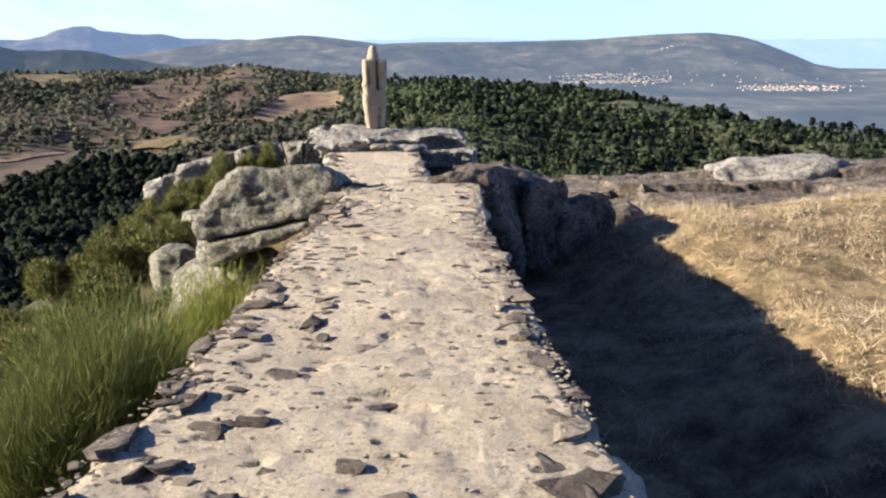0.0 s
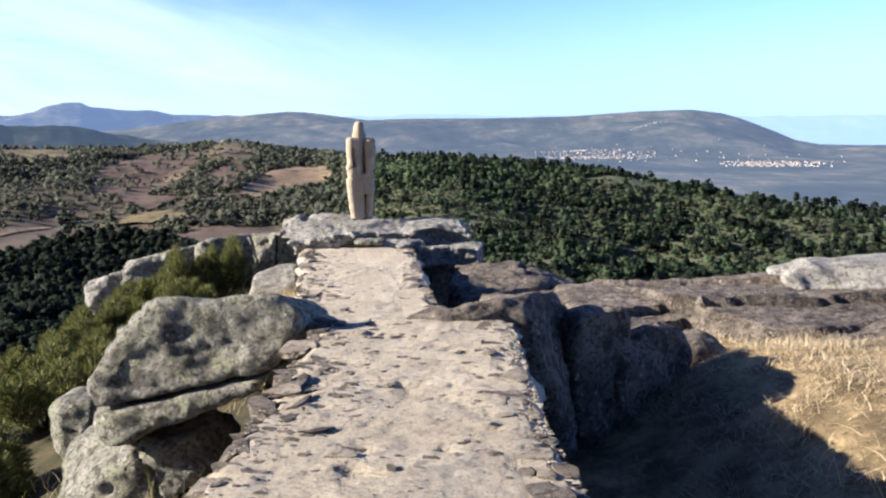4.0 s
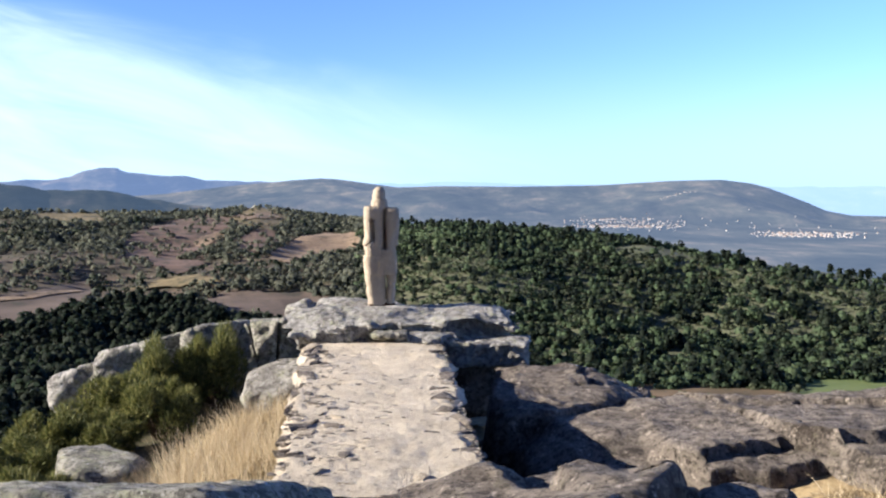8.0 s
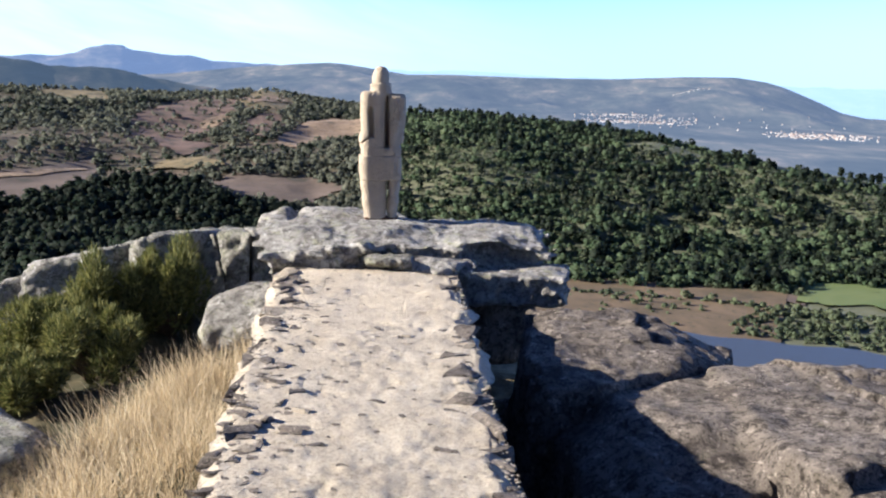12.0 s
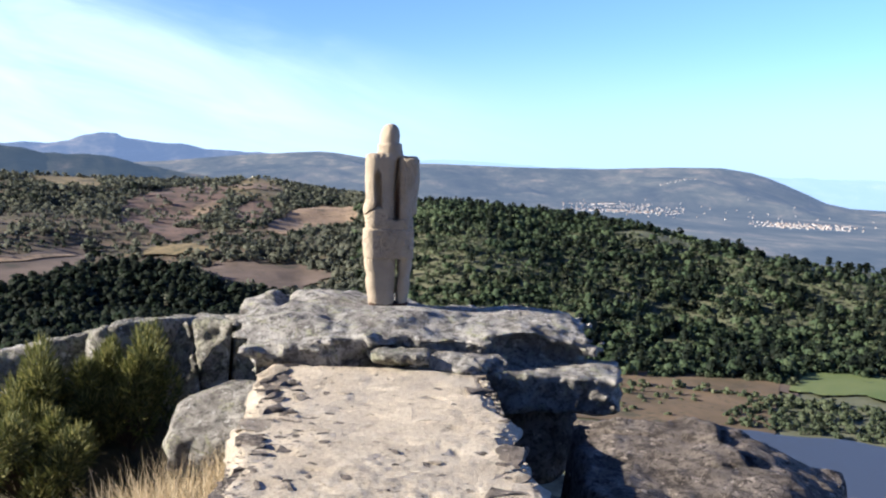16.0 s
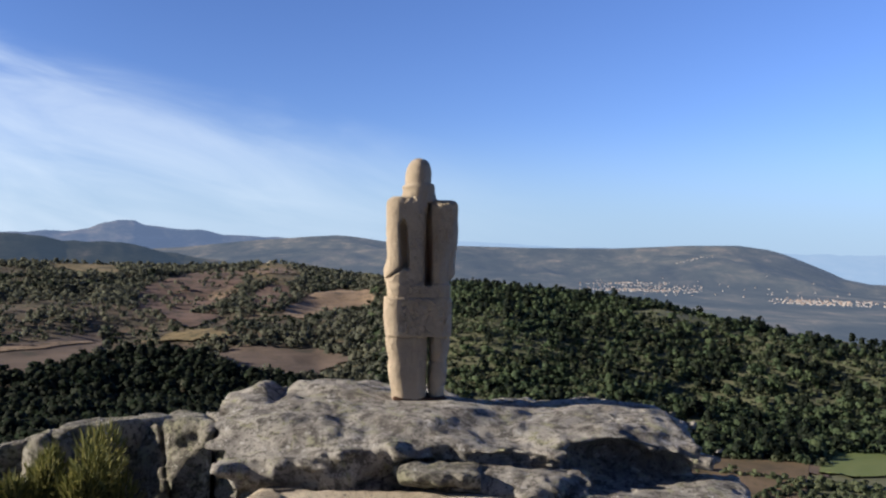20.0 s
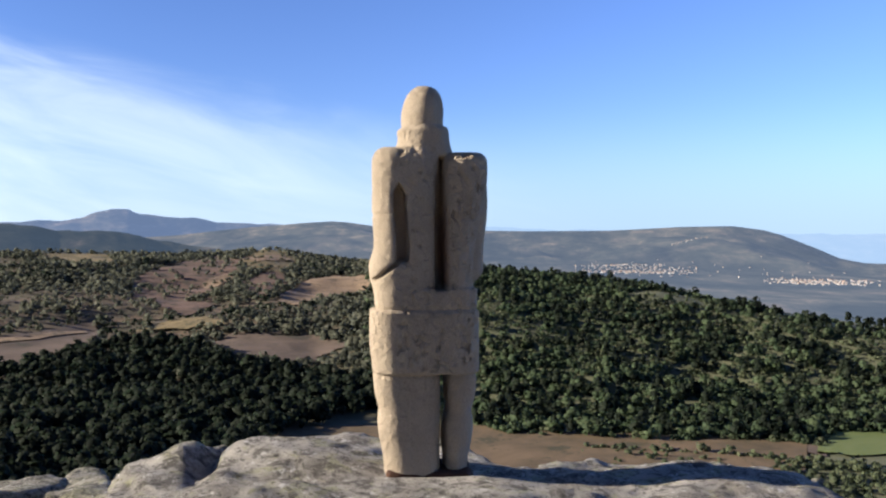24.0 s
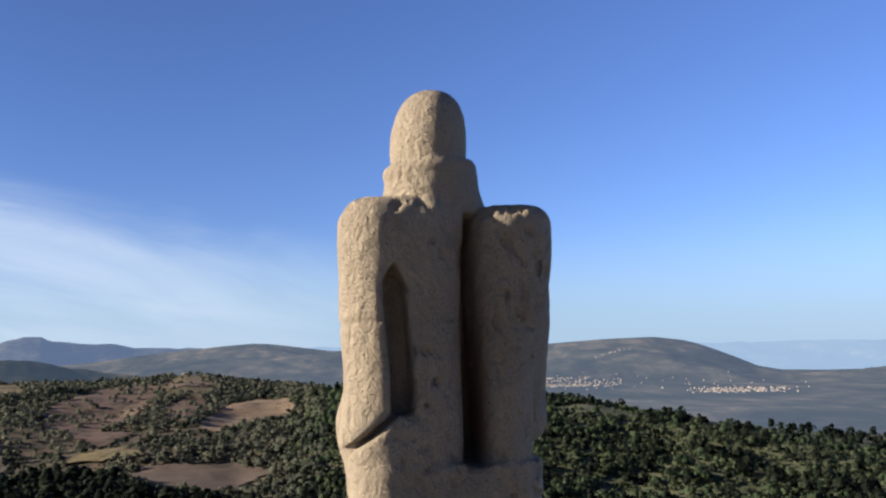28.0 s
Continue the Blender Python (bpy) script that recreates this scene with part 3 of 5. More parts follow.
M_FIELD = mottled("green_crop", (0.10, 0.145, 0.05), (0.16, 0.19, 0.075), (0.13, 0.12, 0.06), 0.02, -0.03)
M_PLOUGH = mottled("ploughed_soil", (0.085, 0.066, 0.056), (0.16, 0.122, 0.10), (0.055, 0.055, 0.042), 0.03, 0.02)
M_TAN = mottled("dry_meadow", (0.085, 0.068, 0.043), (0.19, 0.135, 0.085), (0.055, 0.058, 0.036), 0.03, 0.03)
M_HEATH = mottled("bare_heath", (0.085, 0.060, 0.050), (0.20, 0.135, 0.108), (0.042, 0.043, 0.034), 0.018, 0.06)
M_SAND = mottled("sandy_ground", (0.17, 0.12, 0.085), (0.33, 0.245, 0.17), (0.075, 0.066, 0.046), 0.025, 0.05)
M_GRASSY = mottled("pale_hill_grass", (0.10, 0.088, 0.046), (0.26, 0.20, 0.11), (0.055, 0.058, 0.036), 0.03, 0.06)
HEATH = [(-18.8, 1096), (-17.6, 1212), (-16.1, 1313), (-13.6, 1454), (-12.5, 1280), (-12.8, 1137), (-14.7, 1023), (-16.1, 984), (-18.5, 1019)]
HEATH_LOW = [(-12.6, 1121), (-11.5, 1169), (-10.0, 1193), (-9.5, 1075), (-11.3, 970)]
HILLTOP = [(-12.6, 1293), (-11.3, 1474), (-10.5, 1470), (-8.7, 1470), (-9.1, 1357), (-9.8, 1186), (-11.8, 1195)]
SANDY = [(-10.6, 942), (-9.1, 1102), (-6.9, 1205), (-4.7, 1136), (-4.7, 1075), (-7.3, 1021), (-9.1, 895)]
CLEARING = [(-23.5, 1451), (-22.2, 1482), (-21.1, 1479), (-20.0, 1470), (-19.0, 1297), (-20.8, 1282)]
FIELD_WEST = [(-26.5, 812), (-25.5, 814), (-23.6, 844), (-20.8, 894), (-20.4, 816), (-22.4, 737), (-24.1, 700), (-25.6, 702), (-26.6, 706)]
PLOUGHED = [(-15.0, 772), (-11.9, 793), (-8.2, 779), (-5.9, 726), (-8.2, 690), (-10.5, 694), (-12.7, 719)]
TERRACE = [(-18.5, 833), (-16.2, 871), (-14.5, 870), (-13.5, 825), (-15.5, 821), (-16.9, 832)]
GLADE = [(-17.7, 1028), (-15.4, 988), (-13.9, 968), (-15.5, 900), (-16.9, 949)]
polar_patch("meadow", -13.0, 21.0, 385, 500, 0.6, M_TAN, "dry tan meadow in the valley", "meadow", 0.5, 3)
polar_patch("field", 15.3, 22.0, 470, 515, 0.5, M_PLOUGH, "ploughed brown field in the valley", "field", 0.6, 4)
polar_patch("field", 21.6, 31.0, 478, 540, 0.9, M_FIELD, "green crop field in the valley", "field", 0.5, 5)
shape_patch("field", "bare brown field among dark woods", "field", PLOUGHED, 1.4, M_PLOUGH, 6)
shape_patch("field", "brown fallow field behind a dark wood", "field", FIELD_WEST, 1.6, M_PLOUGH, 10)
shape_patch("heath", "reddish-brown heath on a hillside", "heath", HEATH, 1.4, M_HEATH, 7)
shape_patch("heath", "reddish-brown heath below a grassy hilltop", "heath", HEATH_LOW, 1.8, M_HEATH, 8)
shape_patch("heath", "pale grassy hilltop", "heath", HILLTOP, 2.0, M_GRASSY, 9)
shape_patch("heath", "pale sandy slope below the heath", "heath", SANDY, 1.8, M_SAND, 11)
shape_patch("heath", "pale clearing on a wooded hill", "heath", CLEARING, 2.0, M_GRASSY, 12)
shape_patch("heath", "pale grassy terrace between woods", "heath", TERRACE, 2.2, M_GRASSY, 13)
shape_patch("heath", "bare glade at the foot of the heath", "heath", GLADE, 1.8, M_HEATH, 14)
shape_patch("heath", "pale terrace on the heath", "heath", [(-14.8, 1120), (-13.8, 1160), (-12.8, 1190), (-12.7, 1145), (-14.4, 1085)], 2.4, M_SAND, 15)
shape_patch("heath", "pale terrace under a hilltop", "heath", [(-12.4, 1347), (-10.0, 1395), (-9.5, 1320), (-11.8, 1270)], 2.8, M_SAND, 16)
shape_patch("track", "pale dirt track along a field's edge", "track", [(-27, 806), (-23.6, 815), (-21.0, 852), (-21.0, 842), (-23.6, 803), (-27, 793)], 2.4, M_SAND, 17, 0.2)


def water_material():
    m, n, l, b = material("still_water", 0.5)
    b.inputs["Base Color"].default_value = (0.05, 0.06, 0.075, 1)
    b.inputs["Specular IOR Level"].default_value = 0.5
    bumped(n, l, b, noise_node(n, l, coords(n), 0.8, 4, 0.6), 0.3, 0.3)
    return m


polar_patch("water", 15.0, 40, 300, 390, 1.6, water_material(), "still blue reservoir at the foot of the hill", "water", 0.5, 11)


def crown(rng, tall, blades=46):
    """One tree crown as loose tufts of leaves on uneven lobes: vertices and quads."""
    V, F = [], []
    lobes = [(rng.uniform(-0.3, 0.3), rng.uniform(-0.3, 0.3), rng.uniform(0.28, 0.8), rng.uniform(0.2, 0.34)) for _ in range(6)]
    for k in range(blades):
        lx, ly, lz, lr = lobes[k % 6]
        d = rng.normal(size=3)
        d[2] = abs(d[2]) * (1 if rng.uniform() < 0.8 else -1)
        d /= np.linalg.norm(d)
        c = np.array([lx, ly, lz * tall]) + d * lr * rng.uniform(0.75, 1.0) * np.array([1, 1, 0.9 * min(1, tall)])
        if tall > 1.2:
            c[:2] *= 1.25 - 0.85 * c[2] / tall
        c[2] = max(c[2], 0.04)
        u = np.cross(d + 0.28 * rng.normal(size=3), rng.normal(size=3))
        u /= np.linalg.norm(u)
        w = np.cross(u, d + 0.25 * rng.normal(size=3))
        w /= np.linalg.norm(w)
        s1, s2 = rng.uniform(0.13, 0.22), rng.uniform(0.10, 0.18)
        V += [c - u * s1, c - w * s2 + 0.2 * s1 * d, c + u * s1 * rng.uniform(0.7, 1.2), c + w * s2]
        quad = [4 * k, 4 * k + 1, 4 * k + 2, 4 * k + 3]
        out = c - (0, 0, 0.42 * tall)
        F.append(quad if np.dot(np.cross(V[-3] - V[-4], V[-2] - V[-4]), out) > 0 else quad[::-1])
    V = np.array(V)
    return V, np.array(F), unit((V - (0, 0, 0.42 * tall)) * (1, 1, 0.8))


def woods(name, label, pts, mat_, seed, size, tall, blades=46):
    """Many trees as one mass; pts: rows of x, y."""
    rng = np.random.default_rng(seed)
    kinds = [crown(rng, tall * rng.uniform(0.85, 1.15), blades) for _ in range(8)]
    z = land(pts[:, 0], pts[:, 1])
    pick = rng.integers(0, len(kinds), len(pts))
    V, N, Fc, base = [], [], [], 0
    for k, (v, f, nv) in enumerate(kinds):
        p = np.argwhere(pick == k)[:, 0]
        if not len(p):
            continue
        s = size[0] + (size[1] - size[0]) * rng.beta(1.1, 2.2, len(p))
        a = rng.uniform(0, 6.283, len(p))
        c, sn = np.cos(a), np.sin(a)
        X = pts[p, 0, None] + s[:, None] * (c[:, None] * v[:, 0] - sn[:, None] * v[:, 1])
        Y = pts[p, 1, None] + s[:, None] * (sn[:, None] * v[:, 0] + c[:, None] * v[:, 1])
        Zc = z[p, None] - 0.3 + s[:, None] * v[:, 2]
        V.append(np.stack([X, Y, Zc], -1).reshape(-1, 3))
        N.append(np.stack([c[:, None] * nv[:, 0] - sn[:, None] * nv[:, 1], sn[:, None] * nv[:, 0] + c[:, None] * nv[:, 1], np.tile(nv[:, 2], (len(p), 1))], -1).reshape(-1, 3))
        Fc.append((f[None] + (np.arange(len(p)) * len(v))[:, None, None] + base).reshape(-1, 4))
        base += len(p) * len(v)
    V, Fc = np.concatenate(V), np.concatenate(Fc)
    me = bpy.data.meshes.new(name)
    me.vertices.add(len(V))
    me.vertices.foreach_set("co", V.ravel())
    me.loops.add(len(Fc) * 4)
    me.loops.foreach_set("vertex_index", Fc.ravel())
    me.polygons.add(len(Fc))
    me.polygons.foreach_set("loop_start", np.arange(0, len(Fc) * 4, 4))
    me.update(calc_edges=True)
    me.polygons.foreach_set("use_smooth", np.ones(len(Fc), bool))
    me.attributes.new("custom_normal", "FLOAT_VECTOR", "POINT").data.foreach_set("vector", np.concatenate(N).astype(np.float32).ravel())
    ob = put_mesh(name, me, mat_)
    return tagged(ob, label, "trees", kind="stuff")


def scatter(seed, n, az0, az1, r0, r1, keep):
    rng = np.random.default_rng(seed)
    az = rng.uniform(az0, az1, n)
    r = np.sqrt(rng.uniform(r0 ** 2, r1 ** 2, n))
    x, y = r * np.sin(np.radians(az)), r * np.cos(np.radians(az))
    k = keep(az, r, fbm(x, y, 0 * x, 150, seed, 4), rng.uniform(0, 1, n))
    return np.stack([x[k], y[k]], 1)


# oak, scrub and hedge colours are lifted and blued to paint in distance haze
M_OAK = leafy("oak_leaves", (0.070, 0.108, 0.066), (0.098, 0.142, 0.084), (0.145, 0.185, 0.112))
M_PINE = leafy("pine_needles", (0.020, 0.032, 0.024), (0.031, 0.045, 0.033), (0.048, 0.064, 0.046))
M_SCRUB = leafy("scrub_leaves", (0.100, 0.132, 0.084), (0.140, 0.172, 0.108), (0.190, 0.212, 0.140))
M_HEDGE = leafy("hazed_leaves", (0.110, 0.124, 0.106), (0.145, 0.156, 0.130), (0.19, 0.195, 0.162))
crest_of = lambda az: np.interp(az, [-5.5, -3, 0, 6, 12.6, 19, 27, 40], [1350, 1150, 1020, 960, 860, 780, 720, 700])  # noqa: E731
bald = lambda az, r: ((az - 13.0) / 2.6) ** 2 + ((r - 835) / 28) ** 2 < 1  # noqa: E731
# band packed with dark pines that stand in for a ravine's shadow
gully_shade = lambda az, r: np.abs(r - np.interp(az, [17, 20, 24, 30], [740, 690, 640, 600])) < 26 * smooth(17, 21, az)  # noqa: E731
woods("woodland", "mixed green woodland covering a rounded hill", scatter(1, 12500, -5, 34, 478, 1150,
      lambda az, r, f, u: (r < crest_of(az) + 60) & (r > np.interp(az, [-5, 0, 4, 14.5, 15.5, 21.5, 22.5, 34], [540, 510, 478, 478, 490, 492, 526, 530])) & ~bald(az, r) & (u < np.clip(0.62 + 1.0 * f, 0.12, 1) * np.where((az > 7) & (r > 620) & (r < 830), 0.28, 1.0))), M_OAK, 1, (3.2, 10.0), 0.72)
woods("scrubland", "olive scrub and young trees on a hill", scatter(2, 17000, -3, 34, 478, 1000,
      lambda az, r, f, u: (r < crest_of(az) + 20) & (r > np.interp(az, [-5, 0, 4, 14.5, 15.5, 21.5, 22.5, 34], [540, 510, 478, 478, 490, 492, 526, 530])) & (u < np.where(bald(az, r), 0.25, np.where(r < 590, 0.3, 0.85)))), M_SCRUB, 2, (2.0, 5.8), 0.6, 26)
woods("pine_wood", "dark pines along a hill crest, its foot and a band of shade", scatter(3, 4300, -5, 34, 478, 1150,
      lambda az, r, f, u: ~bald(az, r) & (r > np.interp(az, [-5, 0, 4, 14.5, 15.5, 21.5, 22.5, 34], [540, 510, 478, 478, 490, 492, 526, 530])) & (((np.abs(r - crest_of(az)) < 50) & (u < 0.3)) | ((r < 585) & (u < 0.6)) | gully_shade(az, r) | ((f > 0.22) & (u < 0.35)))), M_PINE, 3, (5.5, 11.0), 1.15)
woods("pine_wood", "dark wood in the shaded valley", scatter(4, 6500, -36, -3.5, 250, 800,
      lambda az, r, f, u: (r < np.interp(az, [-36, -26, -22.4, -17.6, -14.8, -12.3, -6, -3], [690, 690, 735, 780, 745, 685, 640, 600])) & (r > np.interp(az, [-36, -16, -10, -3], [250, 330, 480, 560])) & (u < 0.95)), M_PINE, 4, (5.0, 13.0), 1.2)
bare_land = lambda az, r: inside(PLOUGHED, az, r) | inside(FIELD_WEST, az, r) | inside(SANDY, az, r) | inside(TERRACE, az, r) | inside(CLEARING, az, r)  # noqa: E731
on_heath = lambda az, r: inside(HEATH, az, r) | inside(HEATH_LOW, az, r) | inside(HILLTOP, az, r) | inside(GLADE, az, r)  # noqa: E731
woods("woodland", "grey-green trees between heath and fields", scatter(5, 15000, -36, -3, 640, 1500,
      lambda az, r, f, u: ~bare_land(az, r) & (u < np.where(on_heath(az, r), np.clip(-0.04 + 0.35 * f, 0, 0.16), np.clip(0.55 + 1.2 * f, 0.12, 1)))), M_HEDGE, 5, (4.0, 12.0), 0.8, 30)
woods("pine_wood", "dark copses among the fields", scatter(8, 5200, -36, -3, 690, 1450,
      lambda az, r, f, u: ~bare_land(az, r) & ~on_heath(az, r) & (f > 0.15) & (u < 0.4)), M_PINE, 8, (5.0, 12.0), 0.95, 30)
woods("scrubland", "grey-green scrub round the fields", scatter(6, 2600, 8, 32, 396, 550,
      lambda az, r, f, u: ((r < 455) & (az > 17 + (r - 396) * 0.05) & (u < 0.85)) | ((r > 452) & (r < 458)) | ((r > 488) & (az < 22)) | ((u < 0.10) & (r < 450))), M_SCRUB, 6, (2.0, 5.5), 0.85)
woods("scrubland", "bushes on the flank of the hill", scatter(7, 5200, -36, 0, 640, 1500,
      lambda az, r, f, u: (u < np.where(on_heath(az, r), 0.2, 0.8)) & ((u < 0.10) | ~bare_land(az, r))), M_HEDGE, 7, (1.4, 4.2), 0.7, 18)


def village(name, label, az0, az1, r0, r1, n, seed):
    """White houses with tiled roofs, too far off to count."""
    rng = np.random.default_rng(seed)
    bm, roofs = bmesh.new(), bmesh.new()
    for _ in range(n):
        az = radians(az0 + (az1 - az0) * np.clip(rng.normal(0.5, 0.24), 0, 1))
        r = rng.uniform(r0, r1)
        x, y = r * math.sin(az), r * math.cos(az)
        z = float(land(np.array([x]), np.array([y]))[0])
        w, d, h = rng.uniform(2.2, 4.6), rng.uniform(2.2, 3.8), rng.uniform(0.8, 1.6)
        m = Matrix.Translation((x, y, z + h / 2)) @ Matrix.Rotation(rng.uniform(0, 3.1), 4, "Z")
        bmesh.ops.create_cube(bm, size=1, matrix=m @ Matrix.Diagonal((w, d, h + 1, 1)))
        bmesh.ops.create_cone(roofs, cap_ends=True, segments=4, radius1=0.75, radius2=0.2, depth=1,
                              matrix=m @ Matrix.Translation((0, 0, h / 2 + 1.0)) @ Matrix.Diagonal((w, d, 1.3, 1)) @ Matrix.Rotation(radians(45), 4, "Z"))
    root = new(name)
    tagged(root, label, "village", kind="stuff")
    for nm, b_, mt in (("house_walls", bm, M_WHITE), ("house_roofs", roofs, M_TILE)):
        me = bpy.data.meshes.new(nm)
        b_.to_mesh(me)
        b_.free()
        put_mesh(nm, me, mt, root)


M_WHITE = plain("limewash", (0.42, 0.42, 0.42), (0.66, 0.66, 0.66), 0.2)
M_TILE = plain("clay_tiles", (0.30, 0.22, 0.18), (0.42, 0.31, 0.25), 0.3)
village("village", "cluster of white houses below a far mountain", 7.6, 14.6, 2560, 2880, 330, 1)
village("village", "white houses along a slope far away", 18.4, 24.4, 2160, 2380, 190, 2)
village("village", "row of white houses on a far slope", 13.2, 15.2, 3230, 3290, 22, 3)
village("village", "scattered far farmhouses", 4, 25, 2300, 3000, 60, 4)


# ---- statue ----
def pillar(x, y, z, lo, hi, r, rz):
    """An upright block with corners rounded by r in plan and edges by rz at top and bottom."""
    qx = np.abs(x - (lo[0] + hi[0]) / 2) - (hi[0] - lo[0]) / 2 + r
    qy = np.abs(y - (lo[1] + hi[1]) / 2) - (hi[1] - lo[1]) / 2 + r
    plan = np.sqrt(np.maximum(qx, 0) ** 2 + np.maximum(qy, 0) ** 2) + np.minimum(np.maximum(qx, qy), 0) - r + rz
    up = np.abs(z - (lo[2] + hi[2]) / 2) - (hi[2] - lo[2]) / 2 + rz
    return np.sqrt(np.maximum(plan, 0) ** 2 + np.maximum(up, 0) ** 2) + np.minimum(np.maximum(plan, up), 0) - rz


def statue_field(x, y, z):
    # hooded head: a blunt dome on an upright drum, over a collar that stands out below it
    dome = np.maximum((z - 1.683) / 0.161, 0)
    hx = 0.1015 - 0.006 * smooth(1.68, 1.60, z)
    q = np.sqrt(((x + 0.040 - 0.010 * np.minimum(dome, 1)) / hx) ** 2 + (y / 0.122) ** 2)
    head = ((q ** 2.35 + dome ** 2.35) ** (1 / 2.35) - 1) * 0.105
    head = np.maximum(head, 1.56 - z)
    qn = np.sqrt(((x + 0.034) / (0.124 + 0.022 * smooth(1.60, 1.49, z))) ** 2 + (y / 0.130) ** 2)
    neck = -smin(-(qn - 1) * 0.118, -(np.abs(z - 1.52) - 0.108), 0.022)
    qr = np.sqrt(((x + 0.037) / 0.106) ** 2 + (y / 0.112) ** 2)
    lip = np.sqrt(((qr - 1) * 0.10) ** 2 + ((z - 1.626 - 0.05 * (x + 0.04)) * 0.9) ** 2) - 0.017
    lsh = pillar(x, y, z, (-0.280 + 0.010 * smooth(1.30, 1.05, z), -0.165, 0.80), (0.026, 0.15, 1.543), 0.100, 0.060)
    rsh = pillar(x, y, z, (0.054, -0.165, 0.80), (0.268 - 0.070 * smooth(1.42, 1.0, z), 0.10, 1.522), 0.092, 0.055)
    rarm = pillar(x, y, z, (0.10, -0.080, 0.90), (0.274 - 0.015 * smooth(1.2, 0.98, z) + 0.004 * np.sin((z - 1.2) * 18), 0.14, 1.49), 0.085, 0.07)
    core = round_box(x, y, z, (-0.22, -0.02, 0.8), (0.22, 0.16, 1.49), 0.07)
    belt = pillar(x, y, z, (-0.266, -0.170, 0.70), (0.222, 0.15, 0.880), 0.10, 0.012)
    skirt = pillar(x, y, z, (-0.290 + 0.015 * smooth(0.62, 0.47, z), -0.180, 0.468), (0.232, 0.165, 0.778), 0.11, 0.018)
    tl = smooth(0.46, 0.0, z)
    calf = 0.012 * np.exp(-((z - 0.16) / 0.09) ** 2) - 0.010 * np.exp(-((z - 0.30) / 0.05) ** 2)
    lleg = pillar(x, y, z, (-0.272 + 0.055 * tl - calf, -0.15, -0.05), (0.050, 0.14, 0.52), 0.095, 0.01)
    rleg = pillar(x, y, z, (0.070 - calf, -0.135, -0.05), (0.222 - 0.045 * tl + calf, 0.14, 0.52), 0.085, 0.01)
    elbow = (np.sqrt(((x + 0.232) / 0.062) ** 2 + ((y + 0.02) / 0.125) ** 2 + ((z - 0.965) / 0.095) ** 2) - 1) * 0.060
    d = smin(smin(lsh, rsh, 0.006), rarm, 0.010)
    d = smin(d, core, 0.02)
    d = smin(d, elbow, 0.03)
    d = smin(d, belt, 0.008)
    d = smin(d, skirt, 0.006)
    d = smin(d, smin(lleg, rleg, 0.008), 0.007)
    d = smin(d, smin(neck, lip, 0.012), 0.010)
    d = smin(d, head, 0.006)
    # the arm stands clear of the back: a rounded channel down from the armpit, which turns outwards under the elbow
    mid = -0.158 + 0.016 * smooth(1.36, 1.05, z)
    wide = 0.025 * smooth(1.375, 1.32, z) + 0.003
    groove = -smin(-(np.abs(x - mid) - wide), -np.maximum(z - 1.375, 1.00 - z), 0.02)
    groove = np.maximum(groove, y + 0.060)
    gz = np.abs(z - (1.03 - 0.82 * (-0.128 - x))) - 0.009
    groove = np.minimum(groove, np.maximum(np.maximum(gz, np.maximum(x + 0.122, -0.31 - x)), y + 0.118 - 0.45 * np.maximum(0, -0.19 - x)))
    slit = np.maximum(np.maximum(np.abs(x - 0.040 - 0.003 * np.sin(z * 9)) - 0.013 - 0.007 * smooth(1.3, 0.95, z), np.maximum(z - 1.50, 0.872 - z)), y - 0.04)
    gap = np.maximum(np.maximum(np.abs(x - 0.060 + 0.006 * np.sin(z * 14)) - 0.011, z - 0.47), y + 0.02)
    d = -smin(-d, groove, 0.022)
    d = -smin(-d, slit, 0.024)
    d = -smin(-d, gap, 0.02)
    band = np.abs(z - 1.225 - 0.03 * (x + 0.27)) - 0.003 + 10 * np.maximum(0, x + 0.19)
    d = d + 0.007 * np.exp(-((z - 0.780) / 0.007) ** 2) + 0.005 * np.exp(-(np.maximum(band, 0) / 0.005) ** 2)
    d = d + 0.006 * np.exp(-((z - 0.468) / 0.009) ** 2) + 0.003 * np.exp(-((z - 0.285) / 0.009) ** 2)
    # pecked back, coarsest on the skirt; the arm, the collar and the head are smoother
    back = smooth(-0.09, -0.14, y)
    tool = back * (0.04 + 0.96 * smooth(-0.19, -0.13, x)) * smooth(1.60, 1.5, z) * (1 + 0.6 * smooth(0.78, 0.72, z) * smooth(0.5, 0.56, z)) * (1 - 0.95 * smooth(0.50, 0.46, z))
    pits = np.maximum(0, fbm(x, y, z * 0.8, 0.021, 8, 2) - 0.1)
    worn = 0.0022 * fbm(x, y, z, 0.12, 3, 3) + 0.0008 * fbm(x, y, z, 0.022, 15, 2)
    return d - worn + tool * (0.018 * pits + 0.002 * fbm(x, y, z * 0.8, 0.022, 19, 2))


statue = put_mesh("statue", solid_mesh("statue", statue_field, (-0.32, -0.2, 0.0), (0.32, 0.2, 1.87), 0.006), M_STATUE)
statue.matrix_world = pose(0, 0, 0.008, 0, 0, 6.0)
tagged(statue, "weathered pale granite statue of a standing warrior", "statue")
M_RUST = plain("rusted_base", (0.045, 0.025, 0.018), (0.10, 0.05, 0.032), 14, 0.85, 0.5, 0.01)


def base_field(x, y, z):
    d = round_box(x, y, z, (-0.20, -0.165, -0.08), (0.20, 0.15, 0.022), 0.02)
    return d + 0.012 * fbm(x, y, z, 0.09, 44, 3)


me = solid_mesh("base_plate", base_field, (-0.23, -0.19, -0.09), (0.23, 0.18, 0.04), 0.011)
plate = put_mesh("base_plate", me, M_RUST)
tagged(plate, "low rust-brown base under the statue", "base")


